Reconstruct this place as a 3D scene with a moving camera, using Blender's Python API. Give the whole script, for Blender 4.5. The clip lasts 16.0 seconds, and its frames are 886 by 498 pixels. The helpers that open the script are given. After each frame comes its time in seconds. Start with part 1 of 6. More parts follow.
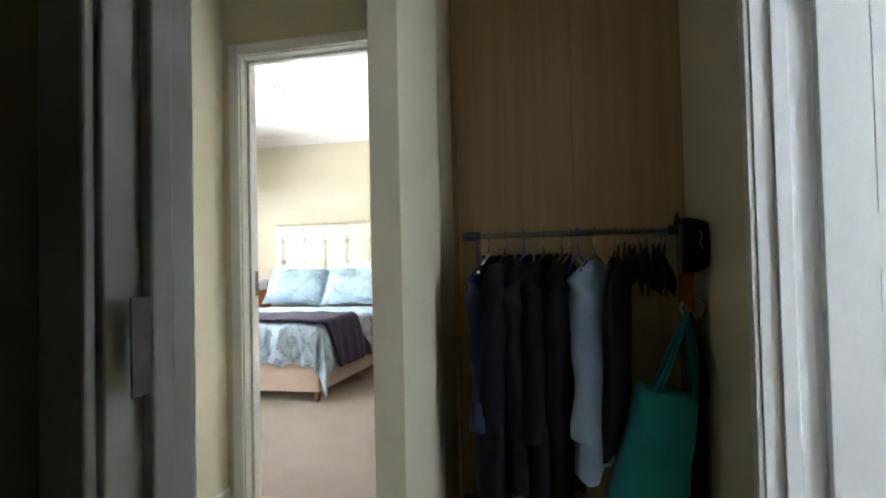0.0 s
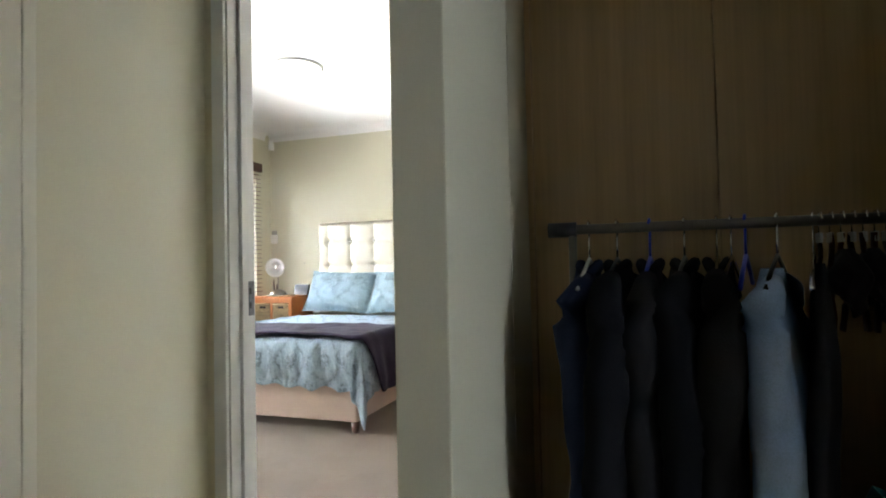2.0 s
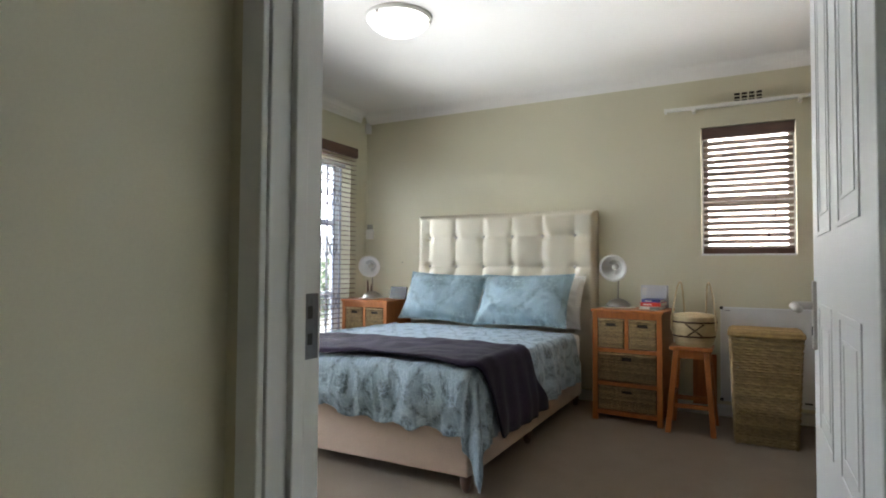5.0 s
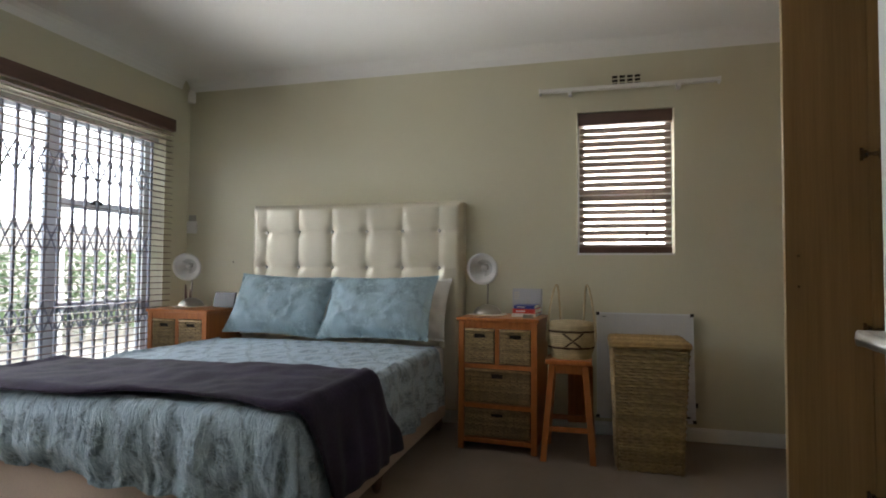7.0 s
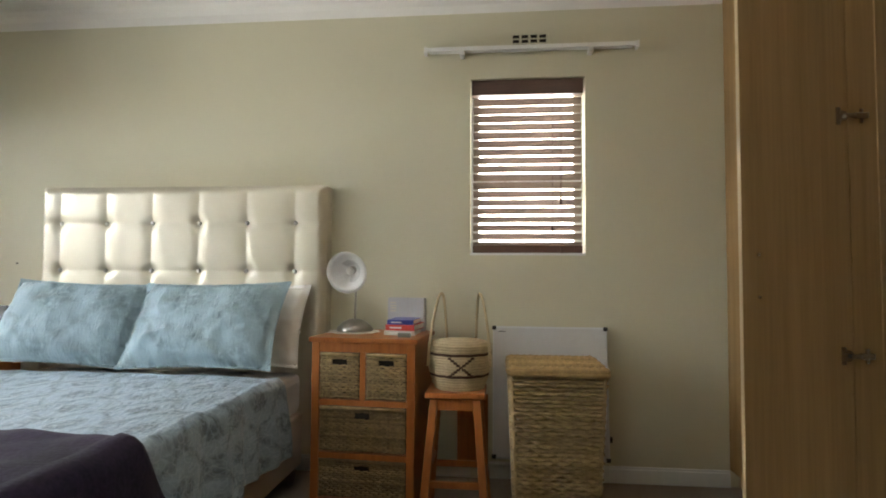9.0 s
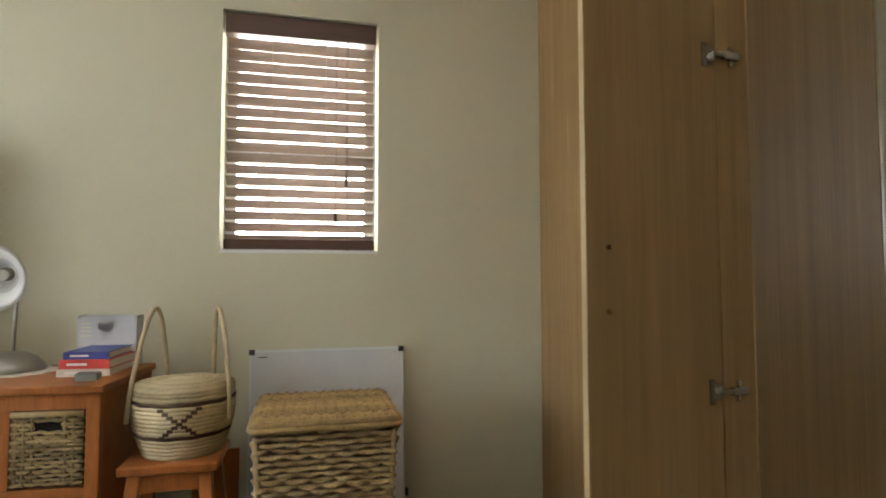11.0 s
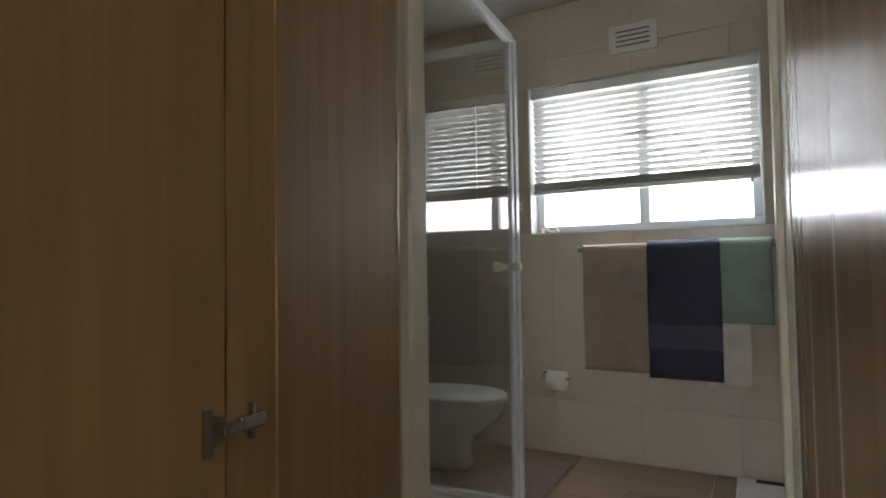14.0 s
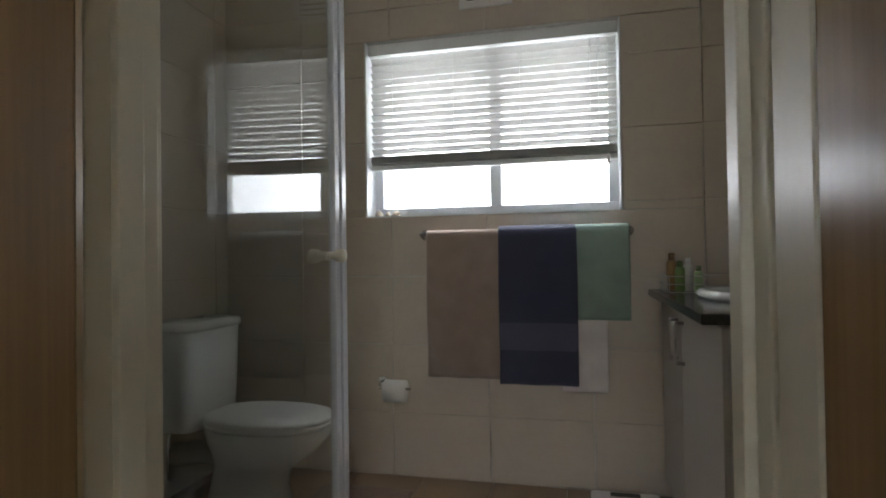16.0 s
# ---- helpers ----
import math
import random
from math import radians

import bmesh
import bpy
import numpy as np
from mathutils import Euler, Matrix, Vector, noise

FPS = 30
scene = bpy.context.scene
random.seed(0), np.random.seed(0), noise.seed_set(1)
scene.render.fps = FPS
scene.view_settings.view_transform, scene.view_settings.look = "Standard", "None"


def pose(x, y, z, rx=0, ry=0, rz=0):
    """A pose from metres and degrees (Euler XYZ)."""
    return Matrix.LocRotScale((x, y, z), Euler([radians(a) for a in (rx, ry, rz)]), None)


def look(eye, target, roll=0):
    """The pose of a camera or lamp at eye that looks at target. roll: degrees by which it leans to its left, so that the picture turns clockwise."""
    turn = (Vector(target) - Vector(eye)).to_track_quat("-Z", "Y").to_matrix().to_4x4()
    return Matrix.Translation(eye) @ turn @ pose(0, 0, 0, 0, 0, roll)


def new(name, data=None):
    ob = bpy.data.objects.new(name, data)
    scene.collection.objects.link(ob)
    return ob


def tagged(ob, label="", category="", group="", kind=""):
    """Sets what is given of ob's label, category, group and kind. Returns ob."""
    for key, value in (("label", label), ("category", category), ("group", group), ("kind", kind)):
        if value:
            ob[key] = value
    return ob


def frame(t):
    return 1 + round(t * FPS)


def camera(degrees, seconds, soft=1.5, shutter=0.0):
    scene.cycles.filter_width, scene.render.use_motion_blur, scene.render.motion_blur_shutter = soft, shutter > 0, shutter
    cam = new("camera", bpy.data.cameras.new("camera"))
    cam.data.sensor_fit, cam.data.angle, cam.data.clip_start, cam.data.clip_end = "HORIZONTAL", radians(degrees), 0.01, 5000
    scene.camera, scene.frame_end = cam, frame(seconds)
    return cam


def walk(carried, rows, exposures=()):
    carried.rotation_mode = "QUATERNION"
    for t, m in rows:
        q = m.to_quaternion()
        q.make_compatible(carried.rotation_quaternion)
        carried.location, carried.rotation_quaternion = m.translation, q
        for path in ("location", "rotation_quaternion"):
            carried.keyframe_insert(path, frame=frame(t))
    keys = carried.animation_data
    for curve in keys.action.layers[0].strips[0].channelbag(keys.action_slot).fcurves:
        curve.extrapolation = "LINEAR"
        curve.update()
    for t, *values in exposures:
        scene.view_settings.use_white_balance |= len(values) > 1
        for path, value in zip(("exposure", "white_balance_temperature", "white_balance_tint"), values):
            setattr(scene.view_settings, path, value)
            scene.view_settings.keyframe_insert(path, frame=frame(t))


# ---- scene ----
cam = camera(75.93, 16.0, soft=1.9)
# seconds, eye x y z, heading, pitch, roll
PATH = [
    (0.0, 0.000, 0.000, 1.070, 13.01, 1.44, 1.29),
    (0.5, -0.016, 0.233, 1.078, 12.28, 1.67, 1.06),
    (1.0, -0.070, 0.442, 1.084, 12.15, 1.56, 1.31),
    (1.5, -0.155, 0.637, 1.090, 13.47, 1.62, 1.25),
    (2.0, -0.225, 0.797, 1.092, 18.78, 1.65, 1.20),
    (2.5, -0.300, 0.960, 1.095, 28.01, 1.81, 0.65),
    (3.0, -0.412, 1.100, 1.098, 31.82, 1.83, 0.21),
    (3.2, -0.449, 1.154, 1.098, 31.35, 1.84, 0.13),
    (5.3, -0.837, 1.726, 1.100, 26.45, 1.90, -0.68),
    (5.5, -0.874, 1.801, 1.103, 23.84, 1.88, -0.65),
    (6.0, -0.915, 2.002, 1.098, 19.73, 2.16, -0.49),
    (6.5, -0.953, 2.198, 1.093, 17.55, 2.18, -0.50),
    (7.0, -0.968, 2.404, 1.091, 14.95, 2.19, -0.42),
    (7.5, -0.964, 2.637, 1.090, 11.61, 2.44, -0.38),
    (8.0, -0.969, 2.847, 1.092, 9.71, 2.48, -0.31),
    (8.2, -0.970, 2.934, 1.095, 9.28, 2.34, -0.24),
    (10.3, -0.782, 3.807, 1.102, -4.82, 3.07, -0.21),
    (10.5, -0.768, 3.883, 1.104, -6.68, 3.01, -0.03),
    (11.0, -0.726, 4.032, 1.102, -13.04, 2.95, 0.08),
    (11.5, -0.637, 4.187, 1.089, -20.45, 2.92, 0.20),
    (12.0, -0.560, 4.297, 1.092, -27.87, 2.84, 0.39),
    (12.5, -0.499, 4.394, 1.082, -35.54, 2.49, 0.48),
    (13.0, -0.454, 4.458, 1.073, -45.66, 1.85, 0.14),
    (13.5, -0.424, 4.485, 1.065, -54.61, 2.09, 0.56),
    (14.0, -0.353, 4.523, 1.046, -61.57, 2.05, 0.88),
    (14.5, -0.207, 4.565, 1.027, -67.04, 1.82, 0.67),
    (15.0, -0.055, 4.573, 1.037, -70.46, 1.58, 0.83),
    (15.5, 0.087, 4.618, 1.042, -73.90, 1.19, 0.89),
    (16.0, 0.198, 4.648, 1.042, -76.67, 0.84, 0.80),
]
walk(cam, [(t, pose(x, y, z, 90 + pitch, roll, yaw)) for t, x, y, z, yaw, pitch, roll in PATH],
     exposures=[(0.0, 2.7, 6500, 12), (1.5, 2.4, 6500, 12), (2.5, 2.05, 6600, 12), (3.2, 1.75, 6600, 12), (5.0, 1.22, 6500, 11), (6.0, 1.0, 6500, 11), (7.0, 0.58, 6750, 12), (8.2, 1.08, 7000, 11),
                (10.3, 1.45, 6850, 9), (12.0, 1.65, 6900, 10), (13.5, 1.25, 6650, 14), (16.0, 0.95, 6600, 14)])

# ---- daylight ----
world = bpy.data.worlds.new("daylight")
scene.world = world
world.use_nodes = True
wn = world.node_tree.nodes
sky = wn.new("ShaderNodeTexSky")
sky.sky_type, sky.sun_disc = "NISHITA", False
sky.sun_elevation, sky.sun_rotation = radians(45), radians(109)
wn["Background"].inputs["Strength"].default_value = 0.12
world.node_tree.links.new(sky.outputs[0], wn["Background"].inputs["Color"])
sun = new("sun", bpy.data.lights.new("sun", "SUN"))
sun.data.energy, sun.data.angle, sun.data.color = 5.0, radians(0.6), (1.0, 0.95, 0.88)
sun.matrix_world = look((10, -3, 12), (0.6, 0.2, 2.0))
GLOW_WEST, GLOW_NORTH, GLOW_BATH, GLOW_EAST, LAMP = 11.0, 7.5, 4.6, 3.8, 1.8


def window_light(name, m, w, h, watts, color, spread):
    """An added area lamp just inside an opening, for the daylight that enters there."""
    lamp = new(name, bpy.data.lights.new(name, "AREA"))
    lamp.data.shape, lamp.data.size, lamp.data.size_y = "RECTANGLE", w, h
    lamp.data.energy, lamp.data.color, lamp.data.spread = watts, color, radians(spread)
    lamp.matrix_world = m
    return lamp


# Added fill lamp, tilted up from the door to brighten ceiling and upper walls.
window_light("sliding_door_fill", look((-4.12, 4.50, 1.10), (-1.0, 4.55, 3.72)), 3.0, 2.0, 20.0, (0.95, 0.98, 1.0), 70)
window_light("sliding_door_sky", look((-4.12, 4.20, 1.25), (-1.9, 4.20, -1.75)), 2.7, 1.6, 3.4, (0.78, 0.89, 1.0), 92)
window_light("bathroom_window_sky", look((2.74, 5.05, 1.36), (2.05, 5.10, -0.10)), 1.1, 0.16, 0.7, (0.86, 0.93, 1.0), 90)

# ---- materials ----


def nodes_of(m):
    m.use_nodes = True
    return m.node_tree.nodes, m.node_tree.links, m.node_tree.nodes["Principled BSDF"]


def mat(name, color, rough=0.6, metal=0.0, vary=0.12, scale=6.0, fine=120.0, bump=0.15, stretch=(1, 1, 1), sheen=0.0,
        coat=0.0, dark=None, distance=0.002, island=0.0):
    """A surface with a broad mottling, a fine grain that also gives relief, and a roughness that varies a little."""
    m = bpy.data.materials.new(name)
    n, l, b = nodes_of(m)
    tc = n.new("ShaderNodeTexCoord")
    mp = n.new("ShaderNodeMapping")
    mp.inputs["Scale"].default_value = stretch
    l.new(tc.outputs["Object"], mp.inputs[0])
    big, small = n.new("ShaderNodeTexNoise"), n.new("ShaderNodeTexNoise")
    for t, s, d in ((big, scale, 3), (small, fine, 4)):
        t.inputs["Scale"].default_value, t.inputs["Detail"].default_value = s, d
        l.new(mp.outputs[0], t.inputs["Vector"])
    mixn = n.new("ShaderNodeMath")
    mixn.operation = "MULTIPLY_ADD"
    l.new(big.outputs[0], mixn.inputs[0])
    mixn.inputs[1].default_value = 0.6
    sm = n.new("ShaderNodeMath")
    sm.operation = "MULTIPLY"
    l.new(small.outputs[0], sm.inputs[0])
    sm.inputs[1].default_value = 0.4
    l.new(sm.outputs[0], mixn.inputs[2])
    ramp = n.new("ShaderNodeValToRGB")
    lo = dark or tuple(c * (1 - vary) for c in color)
    hi = tuple(min(1, c * (1 + vary)) for c in color)
    ramp.color_ramp.elements[0].position, ramp.color_ramp.elements[1].position = 0.32, 0.68
    ramp.color_ramp.elements[0].color, ramp.color_ramp.elements[1].color = (*lo, 1), (*hi, 1)
    l.new(mixn.outputs[0], ramp.inputs[0])
    out = ramp.outputs[0]
    if island:
        geo = n.new("ShaderNodeNewGeometry")
        hsv = n.new("ShaderNodeHueSaturation")
        mr = n.new("ShaderNodeMapRange")
        mr.inputs[3].default_value, mr.inputs[4].default_value = 1 - island, 1 + island
        l.new(geo.outputs["Random Per Island"], mr.inputs[0])
        l.new(mr.outputs[0], hsv.inputs["Value"])
        l.new(out, hsv.inputs["Color"])
        out = hsv.outputs[0]
    l.new(out, b.inputs["Base Color"])
    rr = n.new("ShaderNodeMapRange")
    rr.inputs[3].default_value, rr.inputs[4].default_value = max(0.02, rough - 0.06), min(1, rough + 0.06)
    l.new(big.outputs[0], rr.inputs[0])
    l.new(rr.outputs[0], b.inputs["Roughness"])
    b.inputs["Metallic"].default_value = metal
    b.inputs["Sheen Weight"].default_value = sheen
    b.inputs["Coat Weight"].default_value = coat
    if bump:
        bp = n.new("ShaderNodeBump")
        bp.inputs["Strength"].default_value, bp.inputs["Distance"].default_value = bump, distance
        l.new(small.outputs[0], bp.inputs["Height"])
        l.new(bp.outputs[0], b.inputs["Normal"])
    return m


def glow(name, color, strength):
    m = bpy.data.materials.new(name)
    n, l, b = nodes_of(m)
    n.remove(b)
    e = n.new("ShaderNodeEmission")
    e.inputs[0].default_value, e.inputs[1].default_value = (*color, 1), strength
    l.new(e.outputs[0], n["Material Output"].inputs[0])
    return m


def glass(name, tint=(1, 1, 1), mirror=0.4, rough=0.0):
    """Clear pane whose gloss grows at grazing angles."""
    m = bpy.data.materials.new(name)
    n, l, b = nodes_of(m)
    n.remove(b)
    tr, gl, mx, lw, pw, mul = (n.new(k) for k in ("ShaderNodeBsdfTransparent", "ShaderNodeBsdfGlossy", "ShaderNodeMixShader", "ShaderNodeLayerWeight", "ShaderNodeMath", "ShaderNodeMath"))
    tr.inputs[0].default_value = (*tint, 1)
    gl.inputs["Roughness"].default_value = rough
    lw.inputs[0].default_value = 0.5
    pw.operation, pw.inputs[1].default_value = "POWER", 4.0
    mul.operation, mul.inputs[1].default_value, mul.inputs[2].default_value, mul.use_clamp = "MULTIPLY_ADD", mirror, 0.025, True
    l.new(lw.outputs["Facing"], pw.inputs[0])
    l.new(pw.outputs[0], mul.inputs[0])
    l.new(mul.outputs[0], mx.inputs[0])
    l.new(tr.outputs[0], mx.inputs[1])
    l.new(gl.outputs[0], mx.inputs[2])
    l.new(mx.outputs[0], n["Material Output"].inputs[0])
    return m


M_WALL = mat("wall_paint", (0.615, 0.585, 0.445), 0.75, vary=0.035, scale=1.3, fine=190, bump=0.12, distance=0.001)
M_HALL = mat("hall_paint", (0.65, 0.605, 0.445), 0.7, vary=0.035, scale=1.2, fine=180, bump=0.12, distance=0.001)
M_CEIL = mat("ceiling_paint", (0.80, 0.79, 0.76), 0.85, vary=0.03, scale=1.5, fine=160, bump=0.1, distance=0.001)
M_CREAM = mat("cream_gloss_paint", (0.72, 0.68, 0.55), 0.4, vary=0.03, scale=3, fine=60, bump=0.06, distance=0.001, stretch=(1, 1, 0.3))
M_WHITE = mat("white_gloss_paint", (0.74, 0.755, 0.75), 0.34, vary=0.03, scale=3, fine=60, bump=0.06, distance=0.001, stretch=(1, 1, 0.3))
M_CARPET = mat("carpet", (0.215, 0.162, 0.118), 0.95, vary=0.14, scale=5, fine=420, bump=0.9, distance=0.006, sheen=0.2)
M_TILE_FLOOR = mat("floor_tile", (0.40, 0.29, 0.18), 0.35, vary=0.1, scale=4, fine=60, bump=0.05)
M_TILE = mat("wall_tile", (0.64, 0.555, 0.46), 0.22, vary=0.04, scale=3, fine=40, bump=0.03)
M_TILE_BATH = mat("brown_floor_tile", (0.29, 0.20, 0.125), 0.35, vary=0.1, scale=4, fine=60, bump=0.05)
M_GROUT = mat("grout", (0.66, 0.64, 0.60), 0.9, vary=0.08, bump=0.3)
M_BEECH = mat("beech_laminate", (0.32, 0.20, 0.090), 0.62, vary=0.17, scale=4, fine=20, bump=0.10, stretch=(5, 5, 0.16), distance=0.0008)
M_BEECH.node_tree.nodes["Principled BSDF"].inputs["Specular IOR Level"].default_value = 0.14
M_BEECH_GLOSS = mat("glossy_beech_laminate", (0.33, 0.21, 0.10), 0.25, vary=0.14, scale=5, fine=24, bump=0.10, stretch=(5, 5, 0.16), distance=0.0008)
M_BEECH_GLOSS.node_tree.nodes["Principled BSDF"].inputs["Specular IOR Level"].default_value = 0.11
# Beech laminate coloured brighter to make up for light the alcove lacks.
M_BEECH_LIFTED = mat("lifted_beech_laminate", (0.54, 0.38, 0.21), 0.6, vary=0.15, scale=4, fine=20, bump=0.10, stretch=(5, 5, 0.16), distance=0.0008)
M_BEECH_LIGHT = mat("beech_edge_band", (0.46, 0.34, 0.19), 0.4, vary=0.08, scale=7, fine=55, bump=0.05, stretch=(5, 5, 0.2))
M_CHERRY = mat("orange_stained_pine", (0.335, 0.110, 0.028), 0.44, vary=0.22, scale=6, fine=40, bump=0.14, stretch=(6, 6, 0.5), coat=0.06, distance=0.001)
M_CHERRY.node_tree.nodes["Principled BSDF"].inputs["Specular IOR Level"].default_value = 0.25
M_DARKWOOD = mat("dark_walnut_slat", (0.105, 0.055, 0.040), 0.42, vary=0.22, scale=9, fine=60, bump=0.15, stretch=(0.3, 4, 4))
M_STEEL = mat("brushed_steel", (0.52, 0.50, 0.47), 0.33, metal=1.0, vary=0.06, scale=20, fine=260, bump=0.05)
M_HINGE = mat("nickel_plated_steel", (0.48, 0.46, 0.43), 0.2, metal=1.0, vary=0.15, scale=40, bump=0.05)
M_CHROME = mat("chrome", (0.72, 0.72, 0.72), 0.12, metal=1.0, vary=0.03, bump=0.0)
M_BLACK = mat("black_plastic", (0.018, 0.018, 0.02), 0.42, vary=0.2, bump=0.1)
M_WHITE_PLASTIC = mat("white_plastic", (0.74, 0.73, 0.70), 0.4, vary=0.04, bump=0.03)
M_ALU = mat("white_aluminium", (0.70, 0.72, 0.74), 0.38, vary=0.04, bump=0.03)
M_GLASS = glass("window_glass", (0.98, 0.99, 0.99), 0.35)
M_SHOWER = glass("shower_glass", (0.96, 0.975, 0.97), 0.75)

# ---- mesh helpers ----


def add_box(bm, x0, y0, z0, x1, y1, z1, bevel=0.0, m=None):
    r = bmesh.ops.create_cube(bm, size=1)
    vs = r["verts"]
    t = Matrix.Translation(((x0 + x1) / 2, (y0 + y1) / 2, (z0 + z1) / 2)) @ Matrix.Diagonal((abs(x1 - x0), abs(y1 - y0), abs(z1 - z0), 1))
    bmesh.ops.transform(bm, matrix=(m @ t) if m else t, verts=vs)
    if bevel:
        es = list({e for v in vs for e in v.link_edges})
        bmesh.ops.bevel(bm, geom=es, offset=bevel, segments=2, affect="EDGES", profile=0.6)
    return bm


def boxm(x0, y0, z0, x1, y1, z1, bevel=0.0, m=None):
    return add_box(bmesh.new(), x0, y0, z0, x1, y1, z1, bevel, m)


def add_tube(bm, a, b, r0, r1=None, seg=12):
    a, b = Vector(a), Vector(b)
    d = b - a
    m = Matrix.Translation((a + b) / 2) @ d.to_track_quat("Z", "Y").to_matrix().to_4x4()
    bmesh.ops.create_cone(bm, cap_ends=True, segments=seg, radius1=r0, radius2=r0 if r1 is None else r1, depth=d.length, matrix=m)
    return bm


def tube(a, b, r0, r1=None, seg=12):
    return add_tube(bmesh.new(), a, b, r0, r1, seg)


def add_path(bm, pts, r, seg=8, closed=False):
    """A round rod along points."""
    pts = [Vector(p) for p in pts]
    rings = []
    n = len(pts)
    for i, p in enumerate(pts):
        if closed:
            d = pts[(i + 1) % n] - pts[i - 1]
        else:
            d = pts[min(i + 1, n - 1)] - pts[max(i - 1, 0)]
        q = d.to_track_quat("Z", "Y").to_matrix()
        rr = r(i / max(1, n - 1)) if callable(r) else r
        rings.append([bm.verts.new(p + q @ Vector((rr * math.cos(k * math.tau / seg), rr * math.sin(k * math.tau / seg), 0))) for k in range(seg)])
    for i in range(n if closed else n - 1):
        a, b = rings[i], rings[(i + 1) % n]
        for k in range(seg):
            bm.faces.new((a[k], a[(k + 1) % seg], b[(k + 1) % seg], b[k]))
    if not closed:
        bm.faces.new(rings[0][::-1])
        bm.faces.new(rings[-1])
    return bm


def path_rod(pts, r, seg=8, closed=False):
    return add_path(bmesh.new(), pts, r, seg, closed)


def lathe(profile, seg=28, m=None):
    """Turned shape from (radius, height) pairs."""
    bm = bmesh.new()
    rings = [[bm.verts.new((r * math.cos(k * math.tau / seg), r * math.sin(k * math.tau / seg), z)) for k in range(seg)] for r, z in profile]
    for a, b in zip(rings, rings[1:]):
        for k in range(seg):
            bm.faces.new((a[k], a[(k + 1) % seg], b[(k + 1) % seg], b[k]))
    bm.faces.new(rings[0][::-1])
    bm.faces.new(rings[-1])
    if m:
        bmesh.ops.transform(bm, matrix=m, verts=bm.verts)
    return bm


def sheet(fn, nu, nv, uvs=None):
    """A grid surface from fn(u, v) with u, v in 0..1; uvs(u, v) gives texture metres."""
    bm = bmesh.new()
    lay = bm.loops.layers.uv.new("UVMap")
    vs = [[bm.verts.new(fn(i / nu, j / nv)) for j in range(nv + 1)] for i in range(nu + 1)]
    for i in range(nu):
        for j in range(nv):
            f = bm.faces.new((vs[i][j], vs[i + 1][j], vs[i + 1][j + 1], vs[i][j + 1]))
            for lp, (a, b) in zip(f.loops, ((i, j), (i + 1, j), (i + 1, j + 1), (i, j + 1))):
                lp[lay].uv = uvs(a / nu, b / nv) if uvs else (a / nu, b / nv)
    return bm


def mesh_of(name, bm, material, smooth=False):
    bmesh.ops.recalc_face_normals(bm, faces=bm.faces)
    me = bpy.data.meshes.new(name)
    bm.to_mesh(me)
    bm.free()
    me.materials.append(material)
    if smooth:
        for p in me.polygons:
            p.use_smooth = True
    return me


def part(name, bm, material, parent, label="", smooth=False):
    """Links a bmesh as one mesh under a thing or a part."""
    ob = new(name, mesh_of(name, bm, material, smooth))
    ob.parent = parent
    return tagged(ob, label)


def thing(name, label, category, at=(0, 0, 0), group="", turn=0.0):
    ob = new(name)
    ob.matrix_world = pose(*at, 0, 0, turn)
    ob.empty_display_size = 0.05
    return tagged(ob, label, category, group)


def single(name, bm, material, label, category, group="", smooth=False, at=None):
    ob = new(name, mesh_of(name, bm, material, smooth))
    if at:
        ob.matrix_world = at
    return tagged(ob, label, category, group)


def structure(name, bm, material, label, category, smooth=False):
    ob = new(name, mesh_of(name, bm, material, smooth))
    return tagged(ob, label, category, kind="structure")


def solidify(ob, t, offset=0):
    md = ob.modifiers.new("thickness", "SOLIDIFY")
    md.thickness, md.offset = t, offset
    return ob


def bent(ob, width=0.003):
    md = ob.modifiers.new("soft_edge", "BEVEL")
    md.width, md.segments, md.limit_method = width, 2, "ANGLE"
    return ob

# ---- setting ----
CEIL, NORTH, WEST = 2.67, 6.42, -4.25
FRONT = 0.275            # wardrobe front
BX = 0.80                # bedroom side of the bathroom wall
BXE = 2.81               # bathroom window wall
SLIDE = (2.85, 6.15, 2.14)   # sliding door: y0, y1, head
WIN = (-1.085, -0.455, 1.205, 2.195)
BWIN = (4.45, 5.65, 1.24, 2.10)
DOORX0, DOORX1, DOORY = -1.458, -0.645, 2.42

# floors
structure("floor", boxm(-4.6, 2.42, -0.12, 0.9, 6.7, 0.0), M_CARPET, "beige looped carpet in the bedroom", "carpet")
structure("hall_floor", boxm(-1.75, -3.2, -0.12, 3.3, 2.42, -0.004), M_TILE_FLOOR, "cream ceramic tiled hall floor", "floor")

# north wall with window hole
bm = bmesh.new()
x0, x1, z0, z1 = WIN
for a in ((WEST - 0.22, NORTH, 0, x0, NORTH + 0.22, CEIL + 0.1), (x1, NORTH, 0, 3.1, NORTH + 0.22, CEIL + 0.1),
          (x0, NORTH, 0, x1, NORTH + 0.22, z0), (x0, NORTH, z1, x1, NORTH + 0.22, CEIL + 0.1)):
    add_box(bm, *a)
structure("wall_north", bm, M_WALL, "cream painted bedroom wall behind the bed", "wall")
# west wall with sliding door hole
bm = bmesh.new()
y0, y1, zh = SLIDE
for a in ((WEST - 0.22, 2.2, 0, WEST, y0, CEIL + 0.1), (WEST - 0.22, y1, 0, WEST, NORTH, CEIL + 0.1), (WEST - 0.22, y0, zh, WEST, y1, CEIL + 0.1)):
    add_box(bm, *a)
structure("wall_west", bm, M_WALL, "cream painted wall with the sliding door", "wall")
